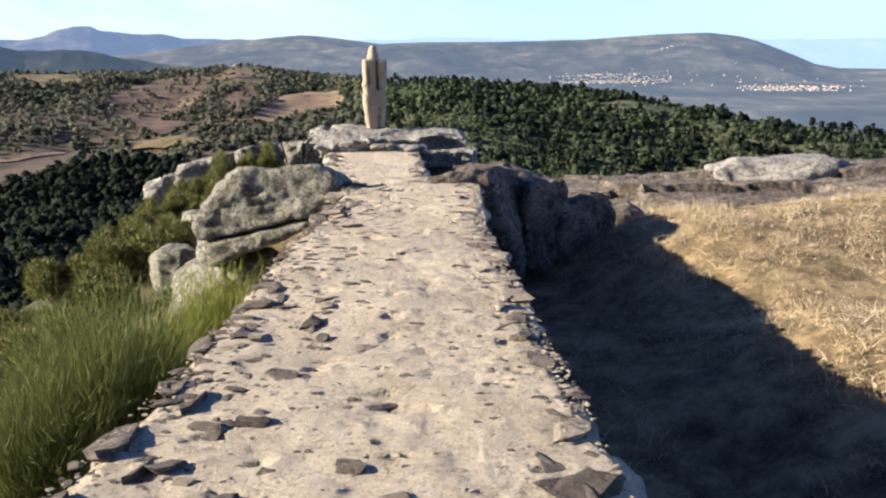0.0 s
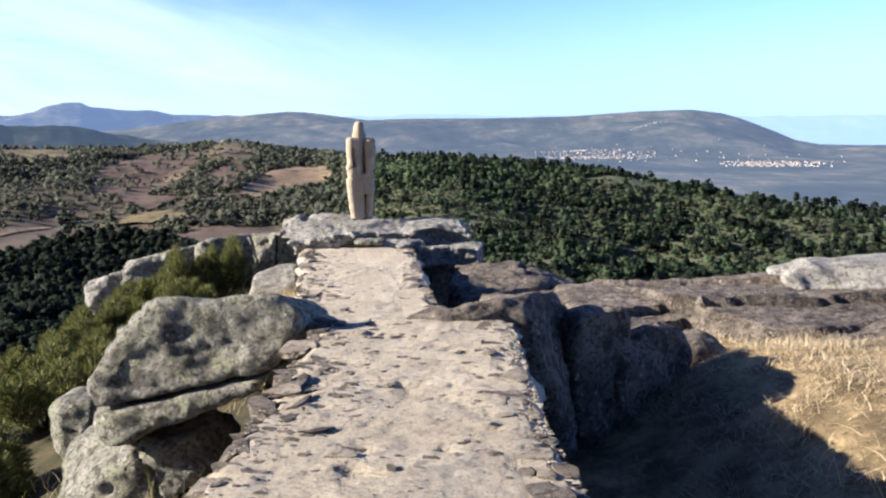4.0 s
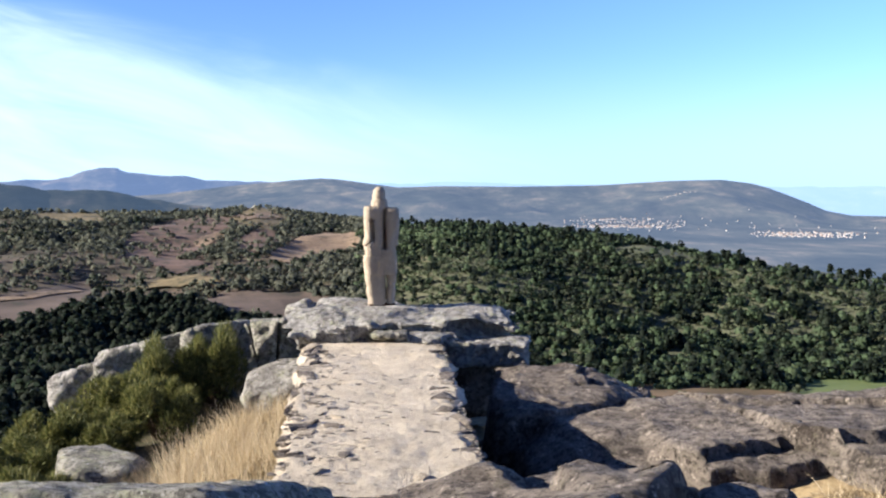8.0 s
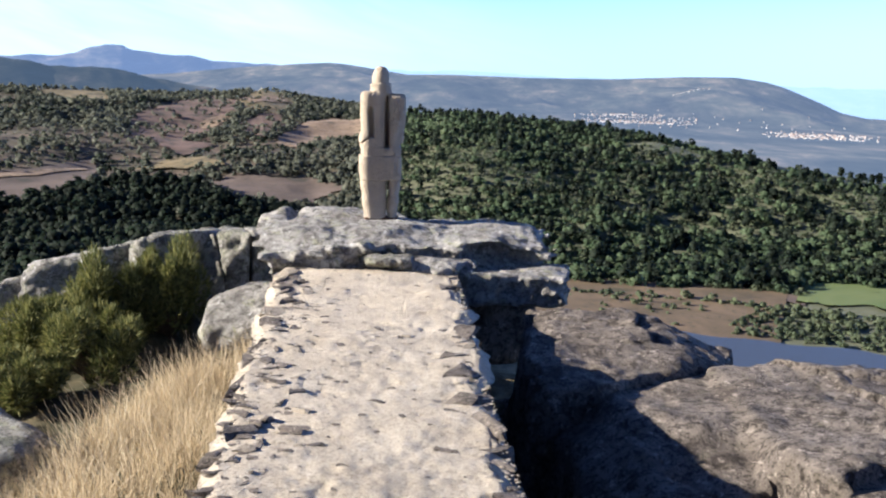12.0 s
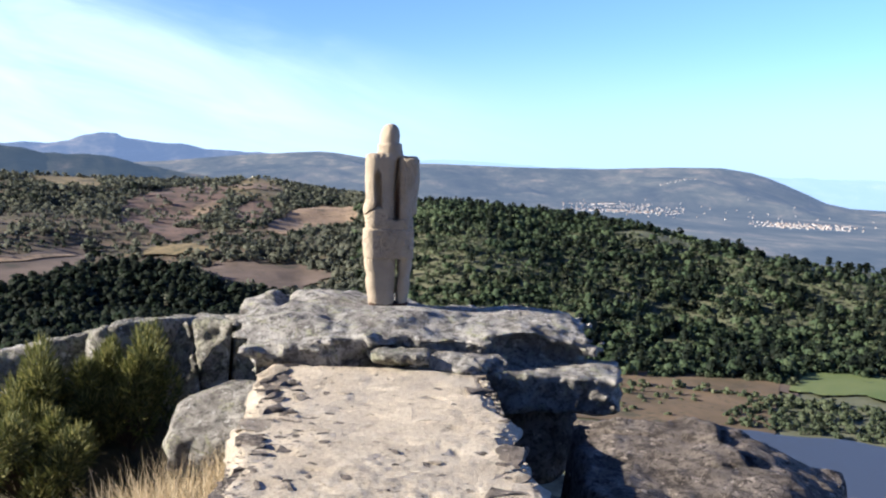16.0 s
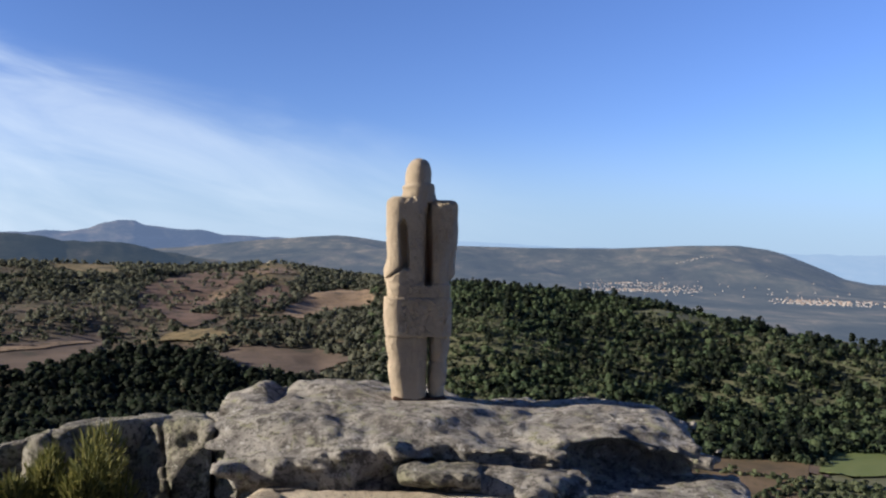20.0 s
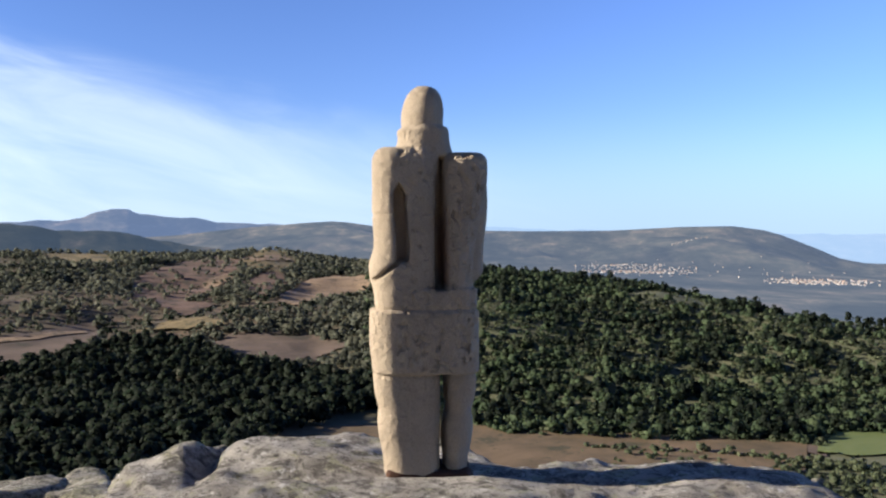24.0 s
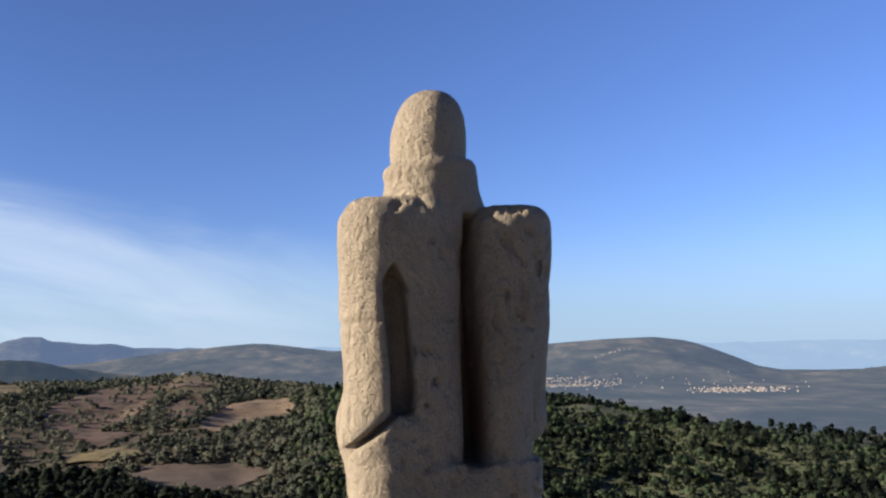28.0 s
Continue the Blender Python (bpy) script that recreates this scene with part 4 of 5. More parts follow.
# ---- rocks ----
def rock(name, label, centre, half, material_, seed, turn=0.0, tilt=(0, 0), step=None, power=5.0, rough=0.16, cuts=4, cracks=(), lump=0.028, bites=(), faces=()):
    """A weathered granite block: a rounded box cut by planes and worn by noise."""
    rng = np.random.default_rng(seed)
    hx, hy, hz = half
    planes = []
    for _ in range(cuts):
        v = rng.normal(size=3) * (1, 1, 0.8)
        v /= np.linalg.norm(v)
        planes.append((v, rng.uniform(0.62, 0.86)))
    big = max(half)

    def field(x, y, z):
        u, v, w = x / hx, y / hy, z / hz
        d = (np.abs(u) ** power + np.abs(v) ** power + np.abs(w) ** power) ** (1 / power) - 1
        for nrm, off in planes:
            d = -smin(-d, -(nrm[0] * u + nrm[1] * v + nrm[2] * w - off * 1.25), 0.05)
        d = d * min(half)
        for nrm, off in faces:
            d = -smin(-d, -(nrm[0] * x + nrm[1] * y + nrm[2] * z - off), 0.05)
        d = d + 0.55 * rough * min(half) * fbm(x, y, z, big * 0.6, seed, 4) + lump * fbm(x, y, z * 2.2, 0.42, seed + 3, 5) + 0.010 * fbm(x, y, z, 0.08, seed + 5, 2)
        for p, nrm, wd in cracks:
            s = (x - p[0]) * nrm[0] + (y - p[1]) * nrm[1] + (z - p[2]) * nrm[2] + 0.04 * fbm(x, y, z, 0.4, seed + 9, 3)
            d = -smin(-d, np.abs(s) - wd, 0.03)
        for c, rad in bites:
            q = np.sqrt(((x - c[0]) / rad[0]) ** 2 + ((y - c[1]) / rad[1]) ** 2 + ((z - c[2]) / rad[2]) ** 2)
            d = -smin(-d, (q - 1) * min(rad) + 0.02 * fbm(x, y, z, 0.2, seed + 7, 3), 0.02)
        return d

    step = step or max(0.03, big / 30)
    m = 1.12
    me = solid_mesh(name, field, (-hx * m, -hy * m, -hz * m), (hx * m, hy * m, hz * m), step)
    ob = put_mesh(name, me, material_)
    ob.matrix_world = pose(*centre, tilt[0], tilt[1], turn)
    return tagged(ob, label, "rock")




def slab_field(x, y, z):
    """The statue's slab: an uneven top that dips to the front, a ragged rim split into beds, a hollow under its right end."""
    wx = x + 0.09 * fbm(x, y, 0 * z, 0.55, 91, 4)
    wy = y + 0.08 * fbm(x, y, 0 * z + 4, 0.45, 92, 4)
    near = np.exp(-((x + 0.02) / 0.42) ** 2 - (y / 0.3) ** 2)
    top = 0.0 - 0.13 * smooth(-0.35, -1.25, y) - 0.05 * smooth(0.05, 0.4, y) * smooth(0.1, 0.5, x) - 0.05 * smooth(1.0, 2.0, x)
    top = top + 0.11 * np.exp(-((x + 0.72) / 0.36) ** 2 - ((y - 0.22) / 0.26) ** 2) + 0.08 * np.exp(-((x + 1.24) / 0.12) ** 2 - ((y - 0.15) / 0.20) ** 2)
    top = top - 0.05 * np.exp(-((x + 1.08) / 0.05) ** 2) * smooth(-0.5, 0.0, y)
    rough = 0.035 * fbm(x, y, 0 * z, 0.75, 93, 3) + 0.030 * fbm(x * 0.6, y, 0 * z, 0.20, 94, 4) + 0.006 * fbm(x, y, z, 0.06, 98, 2) - 0.03 * np.maximum(0, fbm(x * 0.5, y, 0 * z, 0.30, 95, 3) - 0.25)
    top = top + rough * (1 - near) - 0.10 * smooth(-0.8, -1.2, y) * smooth(-0.3, -0.9, x)
    bed = 0.05 * np.tanh(6 * fbm(0.35 * x, 0.35 * y, z, 0.085, 96, 2)) + 0.034 * fbm(x, y, z * 2.2, 0.11, 97, 3)
    front = -1.20 - 0.10 * smooth(0.2, -0.6, x) + 0.16 * smooth(1.0, 1.9, x)
    back = np.where(x < 0, 0.62, 0.62 - 0.27 * smooth(0.0, 0.5, x))
    left = -1.42 + 0.22 * smooth(-0.16, -0.40, z)
    out = np.maximum(np.maximum(front - wy, wy - back), np.maximum(left - wx, wx - 2.0)) + bed + 0.10 * smooth(-0.12, -0.42, z)
    d = -smin(-(z - top), -out, 0.07)
    d = np.maximum(d, -0.50 - z)
    q = np.sqrt(((wx - 1.30) / 0.36) ** 2 + ((y + 1.24) / 0.46) ** 2 + ((z + 0.22) / 0.15) ** 2)
    q2 = np.sqrt(((wx - 1.66) / 0.24) ** 2 + ((y + 1.15) / 0.42) ** 2 + ((z + 0.27) / 0.11) ** 2)
    d = np.maximum(d, -(np.minimum(q, q2) - 1) * 0.15)
    q3 = np.sqrt(((wx - 0.62) / 0.30) ** 2 + ((y + 1.26) / 0.25) ** 2 + ((z + 0.20) / 0.05) ** 2)
    return np.maximum(d, -(q3 - 1) * 0.05)


R = rock
slab = put_mesh("rock_slab", solid_mesh("rock_slab", slab_field, (-1.62, -1.45, -0.52), (2.2, 0.85, 0.2), 0.023), M_SLAB)
tagged(slab, "broad weathered granite slab carrying the statue", "rock")
R("rock_layer", "thin dark granite flake at the front of a slab", (0.18, -1.33, -0.29), (0.30, 0.20, 0.075), M_BOULDER, 21, -3, (0, 1), 0.02, 6, 0.3, 3, (), 0.012)
R("rock_layer", "thin split layer of granite at the front of a slab", (0.74, -1.26, -0.33), (0.42, 0.26, 0.07), M_SLAB, 22, 4, (0, -1), 0.02, 7, 0.25, 3, (), 0.012)
R("rock_ledge", "low squared granite ledge beside the end of the wall", (1.56, -0.95, -0.555), (0.66, 0.55, 0.185), M_SLAB, 12, -2, (0, 1), 0.028, 10, 0.16, 1, (), 0.016)
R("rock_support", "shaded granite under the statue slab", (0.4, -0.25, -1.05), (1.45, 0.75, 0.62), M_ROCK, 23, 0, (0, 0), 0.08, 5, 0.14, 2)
R("boulder", "large lichen-spotted granite boulder leaning on the wall", (-0.67, -9.9, 0.02), (0.99, 1.12, 0.72), M_BOULDER, 13, 0, (0, 0), 0.025, 6, 0.05, 0,
  [((0, 0, -0.12), (-0.22, -0.06, 1), 0.02)], 0.03, (),
  [((0.0, 0.30, 0.954), 0.235), ((-0.72, -0.1, 0.69), 0.72), ((0.33, -0.08, -0.94), 0.42), ((0.80, -0.25, -0.54), 0.68), ((-0.12, -0.97, 0.2), 1.0), ((0.75, 0.1, 0.65), 0.72)])
R("boulder", "flat lichened boulder under a larger one", (-1.40, -10.15, -0.98), (0.70, 0.70, 0.30), M_BOULDER, 25, -10, (0, -8), 0.035, 5, 0.10, 2, [((0.2, 0, 0), (0.9, 0.2, 0.3), 0.012)], 0.03, (), [((-0.4, -0.5, 0.77), 0.42)])
R("boulder", "small grey boulder among bushes", (-2.5, -8.4, -1.25), (0.34, 0.36, 0.34), M_BOULDER, 26, 30, (0, 0), 0.04, 4, 0.16, 4)
R("boulder", "small grey boulder in dry grass", (-2.85, -4.5, -1.42), (0.55, 0.65, 0.34), M_BOULDER, 27, 20, (0, 0), 0.04, 4, 0.16, 4)
R("standing_rock", "upright granite block with a shaded lichened face", (-1.98, 1.15, -1.0), (0.58, 0.80, 0.70), M_BOULDER, 18, 0, (0, 6), 0.026, 4, 0.14, 2, [((0.05, 0, 0), (1, 0.4, 0.1), 0.02), ((-0.25, 0, 0), (0.9, 0.2, 0.3), 0.012)], 0.045, (), [((0.55, -0.82, -0.12), 0.40), ((-0.15, 0.1, 0.98), 0.60)])
R("rock_ridge", "rounded granite boulder on a ridge", (-2.78, 1.05, -0.98), (0.58, 0.62, 0.54), M_BOULDER, 28, 0, (-6, -8), 0.026, 6, 0.10, 2, [((-0.2, 0, 0), (0.9, 0.3, 0.4), 0.014)], 0.03, (), [((0.5, -0.82, 0.1), 0.36)])
R("rock_ridge", "lichened granite boulder on a ridge", (-3.52, 1.05, -1.12), (0.58, 0.58, 0.52), M_BOULDER, 38, 0, (-8, -12), 0.026, 6, 0.10, 2, (), 0.03, (), [((0.55, -0.8, 0.1), 0.38)])
R("rock_ridge", "pale lichened granite block of a ridge", (-4.25, 0.95, -1.24), (0.62, 0.52, 0.46), M_SLAB, 39, 12, (-8, -12), 0.026, 6, 0.10, 2, [((0.15, 0, 0), (0.9, 0.3, -0.3), 0.012)])
R("rock_ridge", "pale lichened end of a granite ridge", (-4.95, 0.92, -1.45), (0.62, 0.48, 0.36), M_SLAB, 19, 14, (-8, -20), 0.026, 6, 0.12, 3, [((0.1, 0, 0), (0.8, 0.2, 0.5), 0.01)])
R("rock_block", "pale squared granite block against the wall", (-1.58, -0.55, -1.22), (0.42, 0.58, 0.34), M_SLAB, 29, -8, (4, -6), 0.03, 6, 0.12, 2)
R("rock_outcrop", "pale rounded granite outcrop on the brow", (7.6, -4.3, -0.78), (1.3, 0.8, 0.48), M_SLAB, 32, 6, (0, -3), 0.06, 5, 0.16, 5)
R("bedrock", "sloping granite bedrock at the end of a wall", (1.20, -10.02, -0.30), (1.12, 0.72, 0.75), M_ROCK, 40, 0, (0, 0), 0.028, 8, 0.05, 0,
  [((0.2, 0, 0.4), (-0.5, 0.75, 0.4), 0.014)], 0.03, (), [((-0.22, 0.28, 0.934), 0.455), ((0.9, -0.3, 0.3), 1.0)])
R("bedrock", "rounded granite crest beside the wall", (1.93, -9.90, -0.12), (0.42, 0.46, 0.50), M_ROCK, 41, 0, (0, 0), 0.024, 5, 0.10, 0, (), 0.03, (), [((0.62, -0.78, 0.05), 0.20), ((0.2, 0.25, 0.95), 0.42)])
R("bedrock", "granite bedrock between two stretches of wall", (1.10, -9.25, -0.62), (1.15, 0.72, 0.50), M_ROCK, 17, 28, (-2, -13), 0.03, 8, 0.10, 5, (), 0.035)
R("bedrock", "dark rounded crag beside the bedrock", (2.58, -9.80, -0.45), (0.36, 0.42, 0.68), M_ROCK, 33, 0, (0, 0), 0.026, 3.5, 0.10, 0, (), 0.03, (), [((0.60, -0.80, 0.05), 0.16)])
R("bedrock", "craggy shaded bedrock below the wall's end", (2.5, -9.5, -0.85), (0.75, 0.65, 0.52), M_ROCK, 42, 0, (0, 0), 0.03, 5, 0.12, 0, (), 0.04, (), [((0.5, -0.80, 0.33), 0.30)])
# guessed shoulder, added to lengthen the crag's shadow over the grass
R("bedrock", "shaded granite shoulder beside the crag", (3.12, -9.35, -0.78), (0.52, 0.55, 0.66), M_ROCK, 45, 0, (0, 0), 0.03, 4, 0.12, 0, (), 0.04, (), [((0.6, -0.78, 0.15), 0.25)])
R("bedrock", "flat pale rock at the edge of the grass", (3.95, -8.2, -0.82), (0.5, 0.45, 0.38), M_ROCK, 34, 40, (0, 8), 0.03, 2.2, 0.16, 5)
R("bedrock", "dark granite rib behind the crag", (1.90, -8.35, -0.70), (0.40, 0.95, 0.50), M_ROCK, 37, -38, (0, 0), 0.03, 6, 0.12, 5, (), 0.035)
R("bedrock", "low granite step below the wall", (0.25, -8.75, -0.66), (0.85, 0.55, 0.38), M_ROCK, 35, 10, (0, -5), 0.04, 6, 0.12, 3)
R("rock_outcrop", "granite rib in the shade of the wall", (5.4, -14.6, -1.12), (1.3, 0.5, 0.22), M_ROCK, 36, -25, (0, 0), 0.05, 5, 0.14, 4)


R("far_rock", "small granite knob on a far hilltop", (-286, 1472, -31), (6, 5, 4), M_BOULDER, 71, 0, (0, 0), 0.9, 3, 0.3, 4, (), 0.8)


def sheet(label, x0, x1, front, back, ztop, step, seed, mat_, blocks):
    """A low sheet of bare bedrock, split by joints into blocks at slightly different levels, falling off at its rim."""
    rng = np.random.default_rng(seed)
    X, Y = np.meshgrid(np.arange(x0 - 0.25, x1 + 0.25, step), np.arange(min(front(x0), front(x1)) - 0.3, max(back(x0), back(x1)) + 0.3, step), indexing="ij")
    O = 0 * X
    wx, wy = X + 0.10 * fbm(X, Y, O, 0.6, seed, 3), Y + 0.10 * fbm(X, Y, O + 5, 0.6, seed + 1, 3)
    seeds = np.stack([rng.uniform(x0, x1, blocks), rng.uniform(min(front(x0), front(x1)), max(back(x0), back(x1)), blocks)], 1)
    near, second, lift, cell = O + 99.0, O + 99.0, O, O.astype(int)
    for k, (sx, sy) in enumerate(seeds):
        d = np.hypot((wx - sx) * 0.75, wy - sy)
        lvl = rng.uniform(-0.035, 0.03) + rng.uniform(-0.06, 0.06) * (X - sx) + rng.uniform(-0.08, 0.06) * (Y - sy)
        second = np.where(d < near, near, np.minimum(second, d))
        lift = np.where(d < near, lvl, lift)
        cell = np.where(d < near, k, cell)
        near = np.minimum(near, d)
    joint = 1 - smooth(0.0, 0.035, second - near)
    rim = np.minimum(np.minimum(wy - front(X), back(X) - wy), np.minimum(wx - x0, x1 - wx)) + 0.07 * fbm(X, Y, O, 0.35, seed + 4, 3)
    Z = ztop(X, Y) + lift + 0.035 * fbm(X, Y, O, 0.7, seed + 2, 4) + 0.024 * np.abs(fbm(X * 0.7, Y, O, 0.22, seed + 3, 4)) + 0.008 * fbm(X, Y, O, 0.09, seed + 5, 2) - 0.035 * joint
    Z = Z - 0.03 * (1 - smooth(0, 0.25, rim)) - 1.1 * (1 - smooth(-0.12, 0.035, rim))
    n, m = X.shape
    i, j = np.meshgrid(np.arange(n - 1), np.arange(m - 1), indexing="ij")
    i, j = i[rim[:-1, :-1] > -0.3], j[rim[:-1, :-1] > -0.3]
    q = i * m + j
    F = np.stack([q, q + m, q + m + 1, q + 1], 1)
    P = np.stack([X.ravel(), Y.ravel(), Z.ravel()], 1)
    root = new("rock_outcrop")
    root.location = (float(X.mean()), float(Y.mean()), float(np.median(Z)))
    tagged(root, label, "rock")
    owner = cell[i, j]
    for k in range(blocks):
        mine = F[owner == k]
        if len(mine) < 4:
            continue
        used, inv = np.unique(mine, return_inverse=True)
        put_mesh("granite_block", mesh_of("granite_block", P[used] - np.array(root.location), inv.reshape(-1, 4)), mat_, root)
    return root


sheet("wide bare granite sheet beyond the dry grass", 1.75, 15.0,
      lambda x: np.interp(x, [1.7, 2.8, 3.1, 3.4, 4.6, 5.1, 15], [-5.7, -6.0, -5.55, -6.2, -6.1, -7.1, -12.0]),
      lambda x: np.interp(x, [1.7, 5, 15], [-3.4, -3.42, -4.4]),
      lambda x, y: np.interp(x, [1.75, 2.3, 3.1, 3.2, 4.8, 9.8], [-1.05, -0.80, -0.77, -0.72, -0.68, -0.42]) + 0.015 * (y + 5) - 0.2 * np.maximum(0, -4.7 - y) * (1 - smooth(3.0, 3.15, x)), 0.042, 53, M_ROCK, 26)
sheet("low granite shelf half in the shade of the wall", 1.55, 3.6, lambda x: np.interp(x, [1.5, 2.1, 3.1], [-4.3, -4.2, -3.6]), lambda x: np.interp(x, [1.5, 2.6, 3.6], [-1.95, -2.0, -2.75]),
      lambda x, y: -0.57 + 0.095 * (y + 2.2) - 0.14 * smooth(2.9, 3.5, x), 0.03, 51, M_ROCK, 4)


# ---- walls ----
def wall_top_a(y):
    return 0.31 + 0.008 * (-13 - y)


def wall_top_b(y):
    return -0.27 - 0.018 * (y + 7.5)


def edge(pts, y):
    return np.interp(y, [p[0] for p in pts], [p[1] for p in pts])


A_L = [(-30, -0.75), (-18.5, -0.36), (-16.8, -0.18), (-14, -0.02), (-10.5, 0.09)]
A_R = [(-30, 1.95), (-18.5, 1.85), (-16.5, 1.78), (-13.4, 1.66), (-10.5, 1.76)]
B_L = [(-9.0, -0.38), (-7.5, -0.42), (-4.8, -0.73), (-1.6, -1.05), (-1.0, -1.1)]
B_R = [(-9.0, 1.3), (-7.5, 1.29), (-5, 1.15), (-2.3, 1.04), (-1.0, 1.0)]


HOLES = {1: 0.35, 2: 0.2}


def cap_height(x, y, base, seed):
    """The lumpy mortar surface, with hollows where bits have come away."""
    z0 = 0 * x
    holes = np.maximum(0, fbm(x * 0.6, y, z0, 0.13, seed + 11, 5) - 0.55)
    return base + 0.022 * fbm(x, y, z0, 0.9, seed, 3) + 0.006 * fbm(x, y, z0, 0.10, seed + 3, 3) + 0.0025 * fbm(x, y, z0, 0.045, seed + 5, 1) - 0.10 * holes * HOLES[seed]


def wall_cap(name, L, R, ztop, y0, y1, seed, ends):
    ny, nx = int((y1 - y0) / 0.022), 110
    Y = np.repeat(np.linspace(y0, y1, ny)[:, None], nx, 1)
    y1d = Y[:, 0]
    a = edge(L, y1d) + 0.06 * fbm(y1d, 0 * y1d + 1, 0 * y1d, 0.45, seed, 4) + 0.03
    b = edge(R, y1d) + 0.06 * fbm(y1d, 0 * y1d + 9, 0 * y1d, 0.45, seed, 4) - 0.03
    S = np.linspace(0, 1, nx)[None]
    X = a[:, None] + (b - a)[:, None] * S
    Y = Y + ends * 0.25 * fbm(X, 0 * X, 0 * X, 0.5, seed + 7, 3) * (smooth(y1 - 1.0, y1, Y))
    Z = cap_height(X, Y, ztop(Y), seed)
    rim = np.minimum(S, 1 - S) * (b - a)[:, None]
    Z = Z - 0.07 * (1 - smooth(0.0, 0.12, rim)) - 0.10 * smooth(y1 - 0.12, y1, Y)
    V = np.stack([X, Y, Z], -1).reshape(-1, 3)
    i, j = np.meshgrid(np.arange(ny - 1), np.arange(nx - 1), indexing="ij")
    q = (i * nx + j).ravel()
    F = np.stack([q, q + 1, q + nx + 1, q + nx], 1)
    return mesh_of(name, V, F)


def core_mesh(name, L, R, ztop, y0, y1, foot):
    """The packed heart of the wall, a little inside its facing stones."""
    ys = np.linspace(y0, y1, 60)
    rows = []
    for y in ys:
        a, b, t = edge(L, y), edge(R, y), ztop(y)
        rows += [(a - 0.10, y, foot), (a + 0.07, y, t - 0.09), (b - 0.07, y, t - 0.09), (b + 0.06, y, foot)]
    F = []
    for k in range(len(ys) - 1):
        q = 4 * k
        F += [(q, q + 4, q + 5, q + 1), (q + 1, q + 5, q + 6, q + 2), (q + 2, q + 6, q + 7, q + 3)]
    F += [(0, 1, 2, 3), tuple(4 * (len(ys) - 1) + k for k in (3, 2, 1, 0))]
    return mesh_of(name, rows, F, flat=True)


def stone_shapes(seed, count, flat):
    rng = np.random.default_rng(seed)
    out = []
    for k in range(count):
        bm = bmesh.new()
        bmesh.ops.create_icosphere(bm, subdivisions=2, radius=1.0)
        v = np.array([tuple(p.co) for p in bm.verts])
        u = np.sign(v) * np.abs(v) ** 0.55
        for _ in range(9):
            nrm = rng.normal(size=3) * (1, 1, 0.4)
            nrm /= np.linalg.norm(nrm)
            h = u @ nrm
            cut = rng.uniform(0.42, 0.75)
            u = u - np.outer(np.maximum(0, h - cut), nrm)
        u = u + 0.16 * np.stack([fbm(v[:, 0] + 7 * k, v[:, 1], v[:, 2] + c, 0.8, seed + c, 2) for c in range(3)], 1)
        u[:, 2] = np.clip(u[:, 2], -1, flat)
        for p, c in zip(bm.verts, u):
            p.co = c
        me_ = bpy.data.meshes.new("stone")
        bm.to_mesh(me_)
        bm.free()
        me_.materials.append(M_STONE if k % 2 else M_PALE)
        out.append(me_)
    return out


SHAPES = stone_shapes(5, 14, 0.75)


def chip_shapes(seed, count):
    rng = np.random.default_rng(seed)
    out = []
    for _ in range(count):
        bm = bmesh.new()
        bmesh.ops.create_icosphere(bm, subdivisions=1, radius=1.0)
        v = np.array([tuple(p.co) for p in bm.verts]) + rng.uniform(-0.38, 0.38, (len(bm.verts), 3))
        v[:, 2] = np.clip(v[:, 2], -1, 0.7)
        out.append((v, np.array([[q.index for q in f.verts] for f in bm.faces])))
        bm.free()
    return out


CHIPS = chip_shapes(9, 12)


def lay(parent, x, y, z, sx, sy, sz, turn, rng, tilt=6, dark=0.5):
    ob = new("stone", SHAPES[2 * int(rng.integers(0, len(SHAPES) // 2)) + (1 if rng.uniform() < dark else 0)])
    ob.parent = parent
    ob.matrix_basis = pose(x, y, z, rng.uniform(-tilt, tilt), rng.uniform(-tilt, tilt), turn) @ Matrix.Diagonal((sx, sy, sz, 1))


